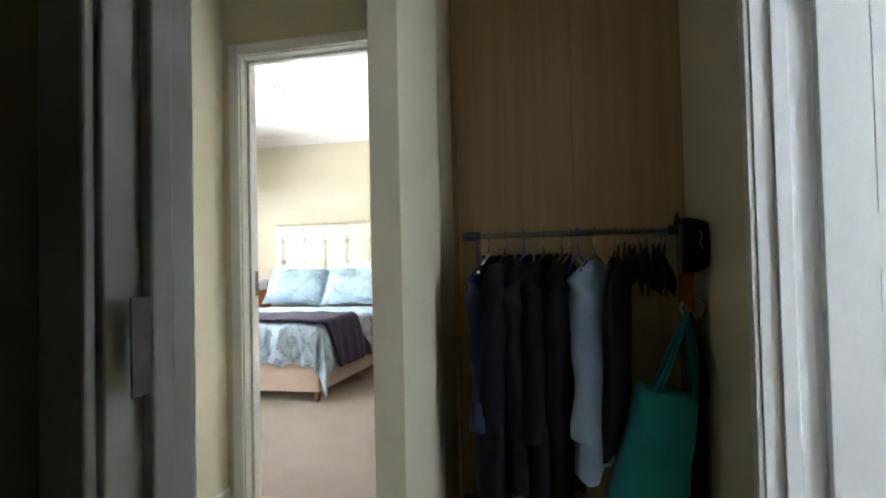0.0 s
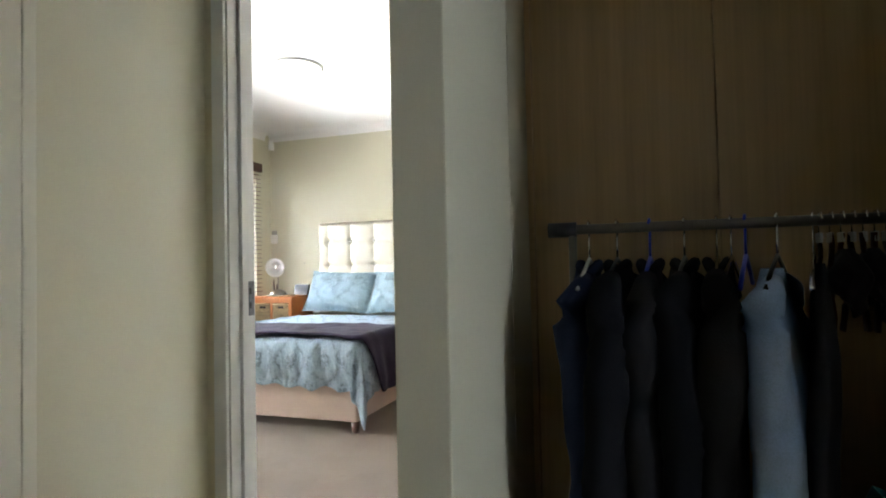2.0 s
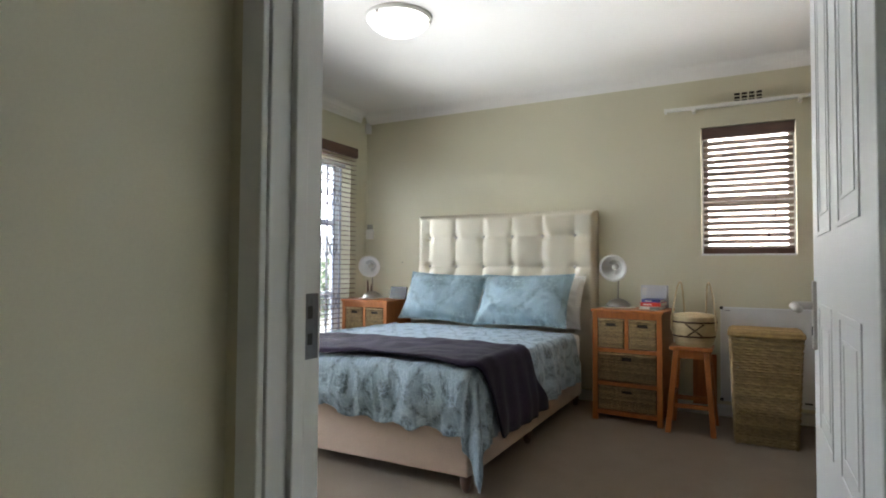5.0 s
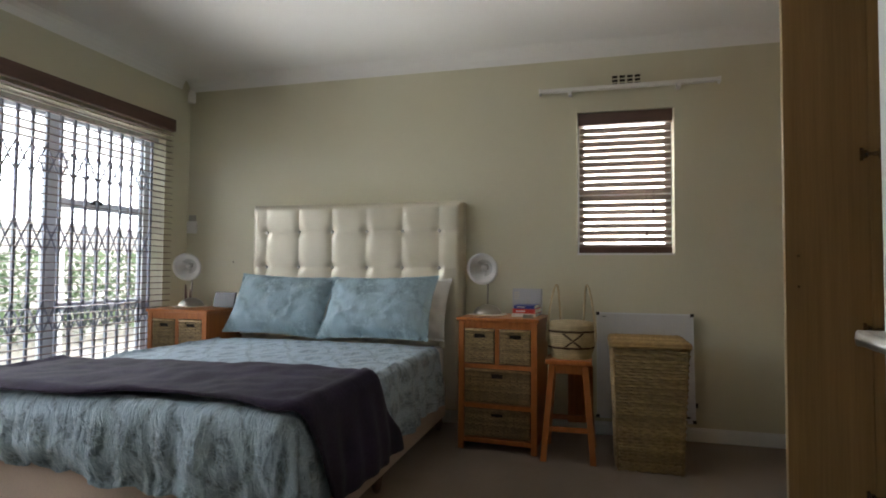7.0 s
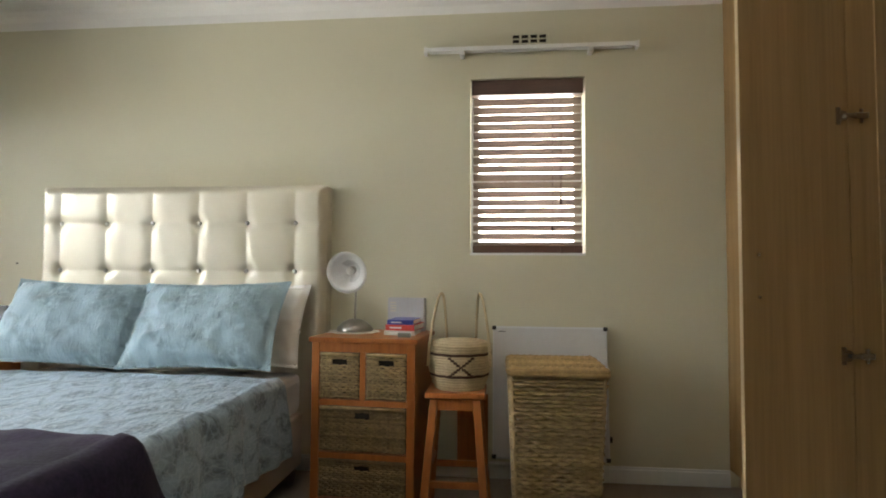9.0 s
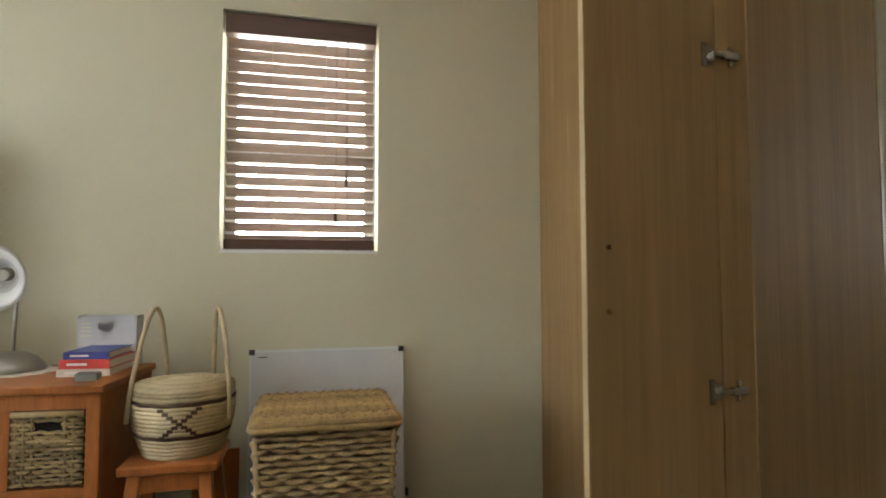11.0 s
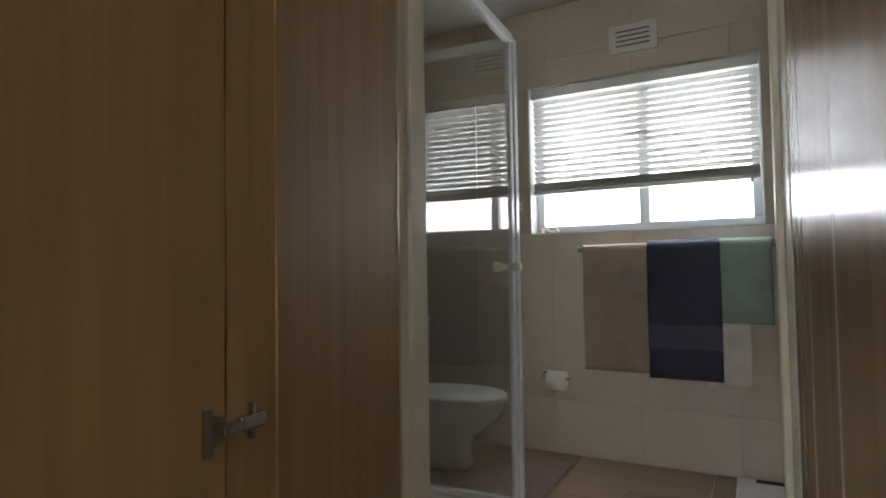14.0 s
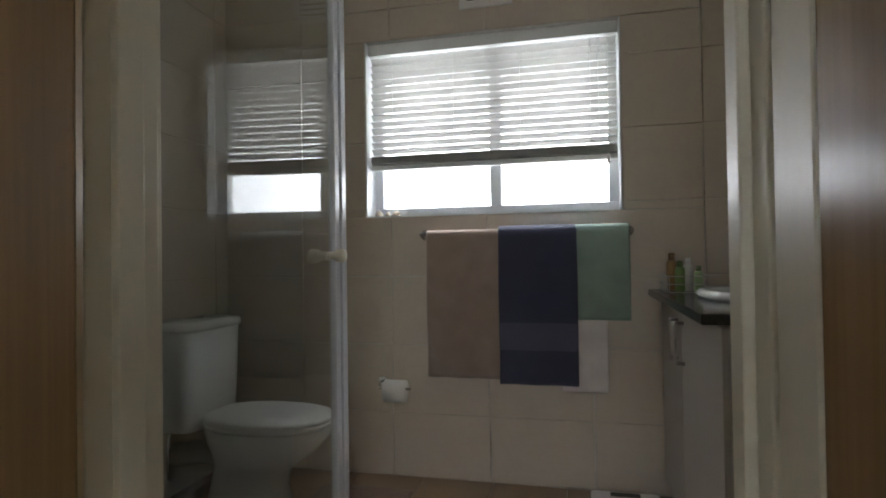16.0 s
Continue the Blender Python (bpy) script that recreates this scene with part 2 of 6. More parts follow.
# south wall of the bedroom with door hole
bm = bmesh.new()
add_box(bm, WEST, 2.30, 0, DOORX0 - 0.04, DOORY, CEIL + 0.1)
add_box(bm, DOORX0 - 0.04, 2.30, 2.07, DOORX1 + 0.04, DOORY, CEIL + 0.1)
structure("wall_south", bm, M_HALL, "cream wall over the bedroom door", "wall")
structure("wall_south_2", boxm(-0.598, 2.80, 0, BX, 2.90, CEIL + 0.1), M_WALL, "cream bedroom wall behind the hall cupboard", "wall")
structure("wall_hall_stub", boxm(-0.645, 1.75, 0, -0.54, 2.30, CEIL + 0.1, 0.004), M_HALL, "cream wall end beside the bedroom door", "wall")
structure("wall_hall_stub_2", boxm(-0.600, 2.30, 0, -0.54, 2.88, CEIL + 0.1), M_HALL, "cream wall behind the open bedroom door", "wall")
# ceiling
structure("ceiling", boxm(WEST - 0.22, 2.1, CEIL, 3.1, NORTH + 0.22, CEIL + 0.12), M_CEIL, "white plastered bedroom ceiling", "ceiling")
structure("hall_ceiling", boxm(-1.75, -3.2, CEIL - 0.1, 3.3, 2.42, CEIL + 0.04), M_CEIL, "white hall ceiling", "ceiling")


def cornice(name, pts):
    """Coved cornice along a wall line, pts: start, end, inward normal."""
    (ax, ay), (bx, by), (nx, ny) = pts
    prof = [(0.0, -0.10)] + [(0.10 * (1 - math.cos(a)) + 0.004, -0.10 + 0.1 * math.sin(a)) for a in (0.15, 0.45, 0.8, 1.15, 1.45)] + [(0.10, 0.0), (0.0, 0.0)]
    bm = bmesh.new()
    rings = [[bm.verts.new((px + nx * d, py + ny * d, CEIL + z)) for d, z in prof] for px, py in ((ax, ay), (bx, by))]
    k = len(prof)
    for i in range(k):
        bm.faces.new((rings[0][i], rings[0][(i + 1) % k], rings[1][(i + 1) % k], rings[1][i]))
    bm.faces.new(rings[0])
    bm.faces.new(rings[1][::-1])
    return structure(name, bm, M_CEIL, "white coved plaster cornice", "cornice")


cornice("trim_cornice_north", ((WEST + 0.0, NORTH), (FRONT, NORTH), (0, -1)))
cornice("trim_cornice_west", ((WEST, 2.4), (WEST, NORTH - 0.1), (1, 0)))


def baseboard(name, x0, y0, x1, y1):
    bm = boxm(x0, y0, 0, x1, y1, 0.075)
    add_box(bm, min(x0, x1) - 0.0, y0 + (0.004 if y1 - y0 < 0.05 else 0), 0.075, x1, y1, 0.088)
    return bent(structure(name, bm, M_WHITE, "white painted moulded skirting board", "skirting"), 0.004)


baseboard("baseboard_north", WEST, NORTH - 0.016, FRONT, NORTH)
baseboard("baseboard_west", WEST, 2.45, WEST + 0.016, SLIDE[0] - 0.05)

# hall walls
structure("wall_hall_west", boxm(-1.68, 1.74, 0, -1.55, 2.30, CEIL), M_HALL, "cream hall wall beside the bedroom door", "wall")
structure("wall_hall_west_2", boxm(-1.68, -3.2, 0, -1.55, 0.93, CEIL), M_HALL, "cream hall wall", "wall")
structure("wall_hall_west_3", boxm(-1.68, 0.93, 2.07, -1.55, 1.74, CEIL), M_HALL, "cream wall over the hall door", "wall")
baseboard("baseboard_hall", -1.55, 1.82, -1.536, 2.30)
structure("wall_hall_east", boxm(0.47, 1.68, 0, 0.60, 2.80, CEIL), M_HALL, "cream wall beside the clothes rail", "wall")
structure("wall_hall_east_2", boxm(0.47, -3.2, 0, 0.60, 0.80, CEIL), M_HALL, "cream hall wall", "wall")
structure("wall_hall_east_3", boxm(0.47, 0.80, 2.07, 0.60, 1.68, CEIL), M_HALL, "cream wall over the side door", "wall")
structure("wall_room_north", boxm(0.60, 1.9, 0, 3.3, 2.0, CEIL), M_CEIL, "pale wall of the side room", "wall")
structure("wall_room_south", boxm(0.60, -2.2, 0, 3.3, -2.1, CEIL), M_CEIL, "pale wall of the side room", "wall")
bm = bmesh.new()
add_box(bm, 3.2, -2.1, 0, 3.3, 1.9, 0.75)
add_box(bm, 3.2, -2.1, 2.15, 3.3, 1.9, CEIL)
add_box(bm, 3.2, -2.1, 0.75, 3.3, -0.75, 2.15)
add_box(bm, 3.2, 0.25, 0.75, 3.3, 1.9, 2.15)
structure("wall_room_east", bm, M_CEIL, "pale wall with a window", "wall")
structure("wall_hall_south", boxm(-1.75, -3.2, 0, 0.6, -3.1, CEIL), M_HALL, "cream wall at the hall's end", "wall")
# doorway that the walk starts in
structure("wall_hall_cross", boxm(-1.55, 0.42, 0, -0.42, 0.54, CEIL), M_HALL, "cream cross wall in the hall", "wall")

# bathroom shell
structure("bath_floor", boxm(0.9, 3.7, -0.12, 3.1, 6.64, -0.006), M_GROUT, "bathroom floor bed", "floor")
bm = bmesh.new()
y0, y1, z0, z1 = BWIN
for a in ((BXE + 0.01, 3.6, 0, BXE + 0.25, y0, CEIL), (BXE + 0.01, y1, 0, BXE + 0.25, 6.5, CEIL), (BXE + 0.01, y0, 0, BXE + 0.25, y1, z0), (BXE + 0.01, y0, z1, BXE + 0.25, y1, CEIL)):
    add_box(bm, *a)
structure("wall_bath_east", bm, M_GROUT, "bathroom window wall", "wall")
structure("wall_bath_south", boxm(BX, 3.6, 0, BXE, 3.72, CEIL), M_TILE, "tiled bathroom wall", "wall")
bm = bmesh.new()
add_box(bm, BX + 0.03, 3.6, 0, BX + 0.14, 4.43, CEIL)
add_box(bm, BX + 0.03, 5.315, 0, BX + 0.14, NORTH, CEIL)
add_box(bm, BX + 0.03, 4.43, 2.085, BX + 0.14, 5.315, CEIL)
structure("wall_bath_west", bm, M_HALL, "wall between bedroom and bathroom", "wall")
structure("wall_east_south", boxm(BX, 2.9, 0, BX + 0.1, 3.6, CEIL), M_WALL, "cream wall behind the wardrobe", "wall")

# ---- light behind the windows ----
structure("backdrop_west", boxm(-16.05, -10, -1, -16, 26, 14), glow("bright_haze", (0.85, 0.92, 1.0), GLOW_WEST), "bright hazy sky", "sky")
structure("backdrop_north", boxm(-3.2, 8.6, -0.5, 1.6, 8.65, 4), glow("bright_north", (1.0, 0.97, 0.95), GLOW_NORTH), "bright sky", "sky")
structure("backdrop_bath", boxm(4.3, 2.6, -0.5, 4.35, 7.6, 4), glow("bright_bath", (0.89, 0.945, 1.0), GLOW_BATH), "bright sky", "sky")
structure("backdrop_east", boxm(3.9, -2.6, 0.0, 3.95, 1.8, 3.4), glow("bright_east", (0.72, 0.85, 1.0), GLOW_EAST), "bright sky", "sky")
structure("ground", boxm(-60, -60, -0.35, 60, 60, -0.16), mat("paving", (0.55, 0.53, 0.49), 0.8, scale=2, fine=60, bump=0.4), "pale paved ground outside", "ground")


# ---- door frames and doors ----
def frame_set(name, horizontal, a0, a1, b0, b1, head, label, paint=None):
    """A door frame: two jambs and a head with a rebate and an architrave; a: along the wall, b: across it."""
    ob = thing(name, label, "door frame")
    ob["kind"] = "structure"
    t, arch = 0.035, 0.055

    def bx(u0, v0, z0, u1, v1, z1):
        return (u0, v0, z0, u1, v1, z1) if horizontal else (v0, u0, z0, v1, u1, z1)
    for s, (e, nm) in ((1, (a0, "jamb")), (-1, (a1, "jamb"))):
        bm = bmesh.new()
        add_box(bm, *bx(e - s * t, b0, 0, e, b1, head + t))
        add_box(bm, *bx(e, b0 + 0.045, 0, e + s * 0.014, b1 - 0.045, head))
        add_box(bm, *bx(e - s * arch, b0 - 0.014, 0, e - s * 0.006, b0, head + arch))
        add_box(bm, *bx(e - s * arch, b1, 0, e - s * 0.006, b1 + 0.014, head + arch))
        bent(part(nm, bm, paint or M_WHITE, ob), 0.003)
    bm = bmesh.new()
    add_box(bm, *bx(a0, b0, head, a1, b1, head + t))
    add_box(bm, *bx(a0 + 0.014, b0 + 0.045, head - 0.014, a1 - 0.014, b1 - 0.045, head))
    add_box(bm, *bx(a0 - 0.006, b0 - 0.014, head + 0.006, a1 + 0.006, b0, head + arch))
    add_box(bm, *bx(a0 - 0.006, b1, head + 0.006, a1 + 0.006, b1 + 0.014, head + arch))
    bent(part("head", bm, paint or M_WHITE, ob), 0.003)
    return ob


def panel_door(name, label, w, h, at, turn, handle=True, panels=True, paint=None):
    """A moulded panel door, hinged at its origin, leaf along +x, 40 mm thick."""
    ob = thing(name, label, "door", at, turn=turn)
    ob["kind"] = "structure"
    bent(part("leaf", boxm(0.003, -0.02, 0.008, w - 0.003, 0.02, h), paint or M_WHITE, ob), 0.002)
    if panels:
        cols = ((0.12, w / 2 - 0.05), (w / 2 + 0.05, w - 0.12))
        rws = ((0.22, 0.62), (0.76, 1.03), (1.17, h - 0.14)) if panels == 3 else ((0.20, 0.86), (1.10, h - 0.14))
        for c0, c1 in cols:
            for r0, r1 in rws:
                for s in (-1, 1):
                    bm = bmesh.new()
                    for ins, wd, th in ((0.0, 0.010, 0.0022), (0.040, 0.007, 0.0016)):
                        u0, u1, v0, v1 = c0 + ins, c1 - ins, r0 + ins, r1 - ins
                        for a in ((u0, v0, u1, v0 + wd), (u0, v1 - wd, u1, v1), (u0, v0 + wd, u0 + wd, v1 - wd), (u1 - wd, v0 + wd, u1, v1 - wd)):
                            y0_, y1_ = (0.02, 0.02 + th) if s > 0 else (-0.02 - th, -0.02)
                            add_box(bm, a[0], y0_, a[1], a[2], y1_, a[3])
                    bent(part("panel_moulding", bm, paint or M_WHITE, ob), 0.0012)
    if handle:
        for s in (-1, 1):
            pl = part("lock_plate", boxm(w - 0.072, s * 0.02, 0.925, w - 0.032, s * 0.027, 1.075, 0.002), M_STEEL, ob, "brushed steel lock plate")
            bm = tube((w - 0.052, s * 0.026, 1.02), (w - 0.052, s * 0.065, 1.02), 0.009)
            add_path(bm, [(w - 0.052, s * 0.06, 1.02), (w - 0.09, s * 0.066, 1.02), (w - 0.165, s * 0.06, 1.018)], 0.0085)
            part("handle", bm, M_STEEL, pl, "steel lever handle", True)
            part("keyhole", boxm(w - 0.055, s * 0.027, 0.955, w - 0.049, s * 0.0285, 0.975), M_BLACK, pl)
    return ob


frame_set("door_frame_bedroom", True, DOORX0, DOORX1, 2.30, 2.42, 2.03, "white painted bedroom door frame")
M_GREYSTEEL = mat("tarnished_steel", (0.16, 0.15, 0.13), 0.5, metal=0.6, bump=0.05)
M_STRIKE = mat("worn_steel_plate", (0.17, 0.18, 0.20), 0.5, metal=0.5, vary=0.2, scale=30, bump=0.05)
strike = single("strike_plate", boxm(DOORX0 + 0.0005, 2.3765, 0.937, DOORX0 + 0.003, 2.4185, 1.052, 0.0005), M_STRIKE, "worn steel strike plate on the white jamb", "strike plate")
part("latch_hole", boxm(DOORX0 + 0.0026, 2.391, 1.008, DOORX0 + 0.0036, 2.403, 1.030), M_BLACK, strike)
part("bolt_hole", boxm(DOORX0 + 0.0026, 2.391, 0.962, DOORX0 + 0.0036, 2.403, 0.982), M_BLACK, strike)
panel_door("door_bedroom", "white moulded bedroom door standing open", 0.765, 2.02, (-0.627, 2.415, 0), 89.7, panels=3)
# Even dark buff over the whole leaf, deeper than the frame's cream.
M_DOOR_BUFF = mat("dark_buff_door", (0.28, 0.235, 0.15), 0.5, vary=0.05, bump=0.08, stretch=(3, 3, 0.3))
# Unseen walls, added so no daylight shows through the gap beside the hall door.
structure("wall_gap_blocker", boxm(-2.0, 0.7, 0, -1.95, 2.0, CEIL), M_HALL, "unseen wall that keeps the hall door's gap dark", "wall")
for q, yy in enumerate((0.7, 1.95)):
    structure("wall_closet_%d" % (q + 2), boxm(-1.95, yy, 0, -1.68, yy + 0.05, CEIL), M_HALL, "unseen side wall that keeps the hall door's gap dark", "wall")
frame_set("door_frame_hall", False, 0.93, 1.648, -1.68, -1.55, 2.03, "cream painted hall door frame", M_CREAM)
panel_door("door_hall", "dark buff flush hall door, shut", 0.698, 2.02, (-1.574, 0.933, 0), 90, handle=False, panels=0, paint=M_DOOR_BUFF)
bent(structure("trim_hall", boxm(-1.68, 1.7035, 0, -1.533, 1.737, 2.10), M_CREAM, "cream painted cover strip beside the hall door", "trim"), 0.004)
frame_set("door_frame_side", False, 0.86, 1.64, 0.47, 0.60, 2.03, "white painted side door frame")
sd = panel_door("door_side", "white panelled side door standing wide open", 0.76, 2.02, (0.615, 1.63, 0), -4, panels=3)
for z in (0.25, 1.72):
    bm = tube((-0.012, -0.026, z), (-0.012, -0.026, z + 0.1), 0.007)
    add_box(bm, -0.02, -0.024, z, 0.02, -0.021, z + 0.1)
    part("hinge", bm, M_STEEL, sd, "steel butt hinge")
# jamb beside the start of the walk
frame_set("door_frame_start", True, -0.405, 0.44, 0.42, 0.54, 2.03, "white painted door frame with a strike plate")
strike = single("strike_plate", boxm(-0.3905, 0.435, 0.955, -0.3885, 0.46, 1.045, 0.0005), M_GREYSTEEL, "steel strike plate on the white jamb", "strike plate")
frame_set("door_frame_bathroom", False, 4.465, 5.28, BX + 0.015, BX + 0.155, 2.05, "cream painted bathroom door frame", M_CREAM)
bent(structure("trim_passage", boxm(0.70, 4.408, 0, 0.798, 4.465, CEIL - 0.004), M_CREAM, "cream painted lining before the bathroom door", "trim"), 0.004)

# hall cupboard behind the clothes rail
hc = thing("hall_cupboard", "beech laminate cupboard doors filling the alcove, colour lifted for missing light", "cupboard", (0, 2.59, 0))
for a, b in ((-0.538, 0.003), (0.007, 0.468)):
    bent(part("door", boxm(a, 0.0, 0.02, b, 0.018, CEIL - 0.11), M_BEECH_LIFTED, hc), 0.0015)
part("carcass", boxm(-0.538, 0.02, 0, 0.468, 0.205, CEIL - 0.105), M_BEECH_LIFTED, hc)
part("edge_strip", boxm(-0.5385, -0.03, 0.0, -0.522, -0.0005, CEIL - 0.105), M_BEECH_LIFTED, hc)

# ---- wardrobe wall and passage to the bathroom ----
def slab(p, q, z0, z1, t):
    """An upright board between two plan points, t thick to its left side."""
    (ax, ay), (bx, by) = p, q
    d = Vector((bx - ax, by - ay))
    n = Vector((-d.y, d.x)).normalized() * t
    bm = bmesh.new()
    lo = [bm.verts.new((x, y, z0)) for x, y in ((ax, ay), (bx, by), (bx + n.x, by + n.y), (ax + n.x, ay + n.y))]
    hi = [bm.verts.new((v.co.x, v.co.y, z1)) for v in lo]
    bm.faces.new(lo[::-1])
    bm.faces.new(hi)
    for i in range(4):
        bm.faces.new((lo[i], lo[(i + 1) % 4], hi[(i + 1) % 4], hi[i]))
    return bm


TOP = CEIL - 0.002
ward = thing("wardrobe", "tall beech laminate built-in wardrobe beside the bathroom passage", "wardrobe", (FRONT, 5.7, 0))


def under(ob, parent):
    """Parents a mesh made in room coordinates."""
    ob.parent = parent
    ob.matrix_parent_inverse = parent.matrix_world.inverted()
    return ob


def wpart(name, bm, material, parent, label="", smooth=False):
    ob = new(name, mesh_of(name, bm, material, smooth))
    bpy.context.view_layer.update()
    return tagged(under(ob, parent), label)


for k, (a, b) in enumerate(((5.10, 5.52), (5.525, 5.97), (5.975, NORTH - 0.002))):
    bent(wpart("door", boxm(FRONT, a, 0.09, FRONT + 0.018, b, TOP), M_BEECH_GLOSS, ward), 0.0015)
wpart("plinth", boxm(FRONT + 0.05, 5.10, 0, FRONT + 0.07, NORTH, 0.09), M_BEECH, ward)
wpart("carcass", boxm(FRONT + 0.02, 5.30, 0.09, BX, NORTH - 0.004, TOP - 0.003), M_BEECH, ward)
bent(wpart("side_panel", slab((0.196, 5.066), (BX - 0.015, 5.262), 0, TOP, 0.018), M_BEECH, ward, "satin beech side panel lining the passage"), 0.001)
wpart("edge_band", slab((0.1145, 5.067), (0.1955, 5.069), 0, TOP, 0.02), M_BEECH, ward, "narrow beech filler strip")
wpart("trim_strip", slab((BX - 0.0145, 5.260), (BX - 0.001, 5.264), 0, TOP, 0.02), M_BEECH_LIGHT, ward, "pale edge strip")

leaf = thing("passage_door", "open beech cupboard door showing its inner face", "cupboard door", (0.112, 5.066, 0), turn=183.5)
bent(part("leaf", boxm(0.0, -0.018, 0.02, 0.315, 0.0, TOP - 0.02), M_BEECH, leaf), 0.001)
part("edge_strip", boxm(0.3155, -0.018, 0.02, 0.3175, 0.0, TOP - 0.02), M_BEECH_LIGHT, leaf, "pale edge band")
for z in (1.036, 1.163):
    part("screw", tube((0.268, 0.0, z), (0.268, 0.004, z), 0.005), M_HINGE, leaf, "handle screw")
for z in (0.20, 0.866, 1.578, 2.3):
    h = part("hinge", boxm(0.022, 0.0005, z - 0.026, 0.035, 0.004, z + 0.026, 0.001), M_HINGE, leaf, "sprung cabinet hinge")
    part("cup", tube((0.016, 0.0, z), (0.016, 0.003, z), 0.0165, seg=20), M_HINGE, h)
    part("hinge_arm", boxm(-0.016, 0.002, z - 0.006, 0.012, 0.014, z + 0.006, 0.002), M_HINGE, h)
    part("mounting_plate", boxm(-0.055, 0.002, z - 0.009, -0.014, 0.013, z + 0.009, 0.003), M_HINGE, h)
    part("wing", boxm(-0.043, 0.001, z - 0.022, -0.033, 0.006, z + 0.022, 0.002), M_HINGE, h)

ward2 = thing("wardrobe", "beech laminate built-in wardrobe on the other side of the passage", "wardrobe", (FRONT, 4.0, 0))
for a, b in ((3.40, 3.88), (3.885, 4.442)):
    bent(wpart("door", boxm(FRONT, a, 0.09, FRONT + 0.018, b, TOP), M_BEECH, ward2), 0.0015)
wpart("carcass", boxm(FRONT + 0.02, 2.95, 0.0, 0.695, 4.44, TOP - 0.003), M_BEECH, ward2)
bent(wpart("side_panel", slab((0.698, 4.463), (-0.035, 4.463), 0, TOP, 0.018), M_BEECH_GLOSS, ward2, "glossy beech side panel lining the passage"), 0.001)

# ---- bed ----
M_BASE = mat("suede_bed_base", (0.52, 0.40, 0.33), 0.9, vary=0.12, scale=4, fine=160, bump=0.3, sheen=0.3)
M_SATIN = mat("champagne_leatherette", (0.64, 0.595, 0.485), 0.40, metal=0.5, vary=0.04, scale=8, fine=240, bump=0.10, distance=0.001)
M_LINEN = mat("white_linen", (0.74, 0.72, 0.68), 0.85, vary=0.05, scale=10, fine=300, bump=0.3)
M_THROW = mat("purple_plush", (0.021, 0.014, 0.033), 0.85, vary=0.6, scale=4.5, fine=80, bump=0.5, sheen=0.06, distance=0.004)
M_THROW.node_tree.nodes["Principled BSDF"].inputs["Specular IOR Level"].default_value = 0.15


def damask(name, ground, figure, period, puff, vein_mix):
    """Printed cloth: ogee medallions with leafy edges on a paler ground, in metres of the cloth."""
    m = bpy.data.materials.new(name)
    n, l, b = nodes_of(m)
    uv = n.new("ShaderNodeTexCoord")
    wob = n.new("ShaderNodeTexNoise")
    wob.inputs["Scale"].default_value, wob.inputs["Detail"].default_value = 9.0, 4
    l.new(uv.outputs["UV"], wob.inputs["Vector"])
    sep = n.new("ShaderNodeSeparateXYZ")
    l.new(uv.outputs["UV"], sep.inputs[0])

    def op(kind, a, c, clamp=False):
        q = n.new("ShaderNodeMath")
        q.operation, q.use_clamp = kind, clamp
        for i, v in enumerate((a, c)):
            if v is None:
                continue
            if isinstance(v, (int, float)):
                q.inputs[i].default_value = v
            else:
                l.new(v, q.inputs[i])
        return q.outputs[0]
    jig = op("MULTIPLY", op("SUBTRACT", wob.outputs[0], 0.5), 1.3)
    u = op("ADD", op("MULTIPLY", sep.outputs[0], math.tau / period[0]), jig)
    v = op("ADD", op("MULTIPLY", sep.outputs[1], math.tau / period[1]), jig)
    f = op("ADD", op("COSINE", u, None), op("COSINE", v, None))
    ring = op("SUBTRACT", 1.0, op("MULTIPLY", op("ABSOLUTE", op("ADD", f, 0.1), None), 2.1), True)
    core = op("MULTIPLY", op("SUBTRACT", op("ABSOLUTE", f, None), 1.35), 3.0, True)
    leafn = n.new("ShaderNodeTexNoise")
    leafn.inputs["Scale"].default_value, leafn.inputs["Detail"].default_value = 34.0, 3
    l.new(uv.outputs["UV"], leafn.inputs["Vector"])
    veil = op("MULTIPLY", op("SUBTRACT", leafn.outputs[0], 0.33), 5.0, True)
    fac = op("MULTIPLY", op("MAXIMUM", ring, core), veil)
    mx = n.new("ShaderNodeMix")
    mx.data_type = "RGBA"
    l.new(fac, mx.inputs[0])
    mx.inputs[6].default_value, mx.inputs[7].default_value = (*ground, 1), (*figure, 1)
    vein = n.new("ShaderNodeTexVoronoi")
    vein.feature = "DISTANCE_TO_EDGE"
    vein.inputs["Scale"].default_value = 38.0
    warp = n.new("ShaderNodeVectorMath")
    warp.operation = "MULTIPLY_ADD"
    l.new(wob.outputs["Color"], warp.inputs[0])
    warp.inputs[1].default_value = (0.12, 0.12, 0)
    l.new(uv.outputs["UV"], warp.inputs[2])
    l.new(warp.outputs[0], vein.inputs["Vector"])
    line = op("MULTIPLY", op("SUBTRACT", 1.0, op("MULTIPLY", vein.outputs["Distance"], 9.0), True), vein_mix)
    pale = n.new("ShaderNodeMix")
    pale.data_type = "RGBA"
    l.new(line, pale.inputs[0])
    l.new(mx.outputs[2], pale.inputs[6])
    pale.inputs[7].default_value = (*(min(1.0, c * 1.35 + 0.04) for c in ground), 1)
    l.new(pale.outputs[2], b.inputs["Base Color"])
    b.inputs["Roughness"].default_value = 0.72
    b.inputs["Sheen Weight"].default_value = 0.15
    crumple = n.new("ShaderNodeTexNoise")
    crumple.inputs["Scale"].default_value, crumple.inputs["Detail"].default_value, crumple.inputs["Distortion"].default_value = 26.0, 4, 1.2
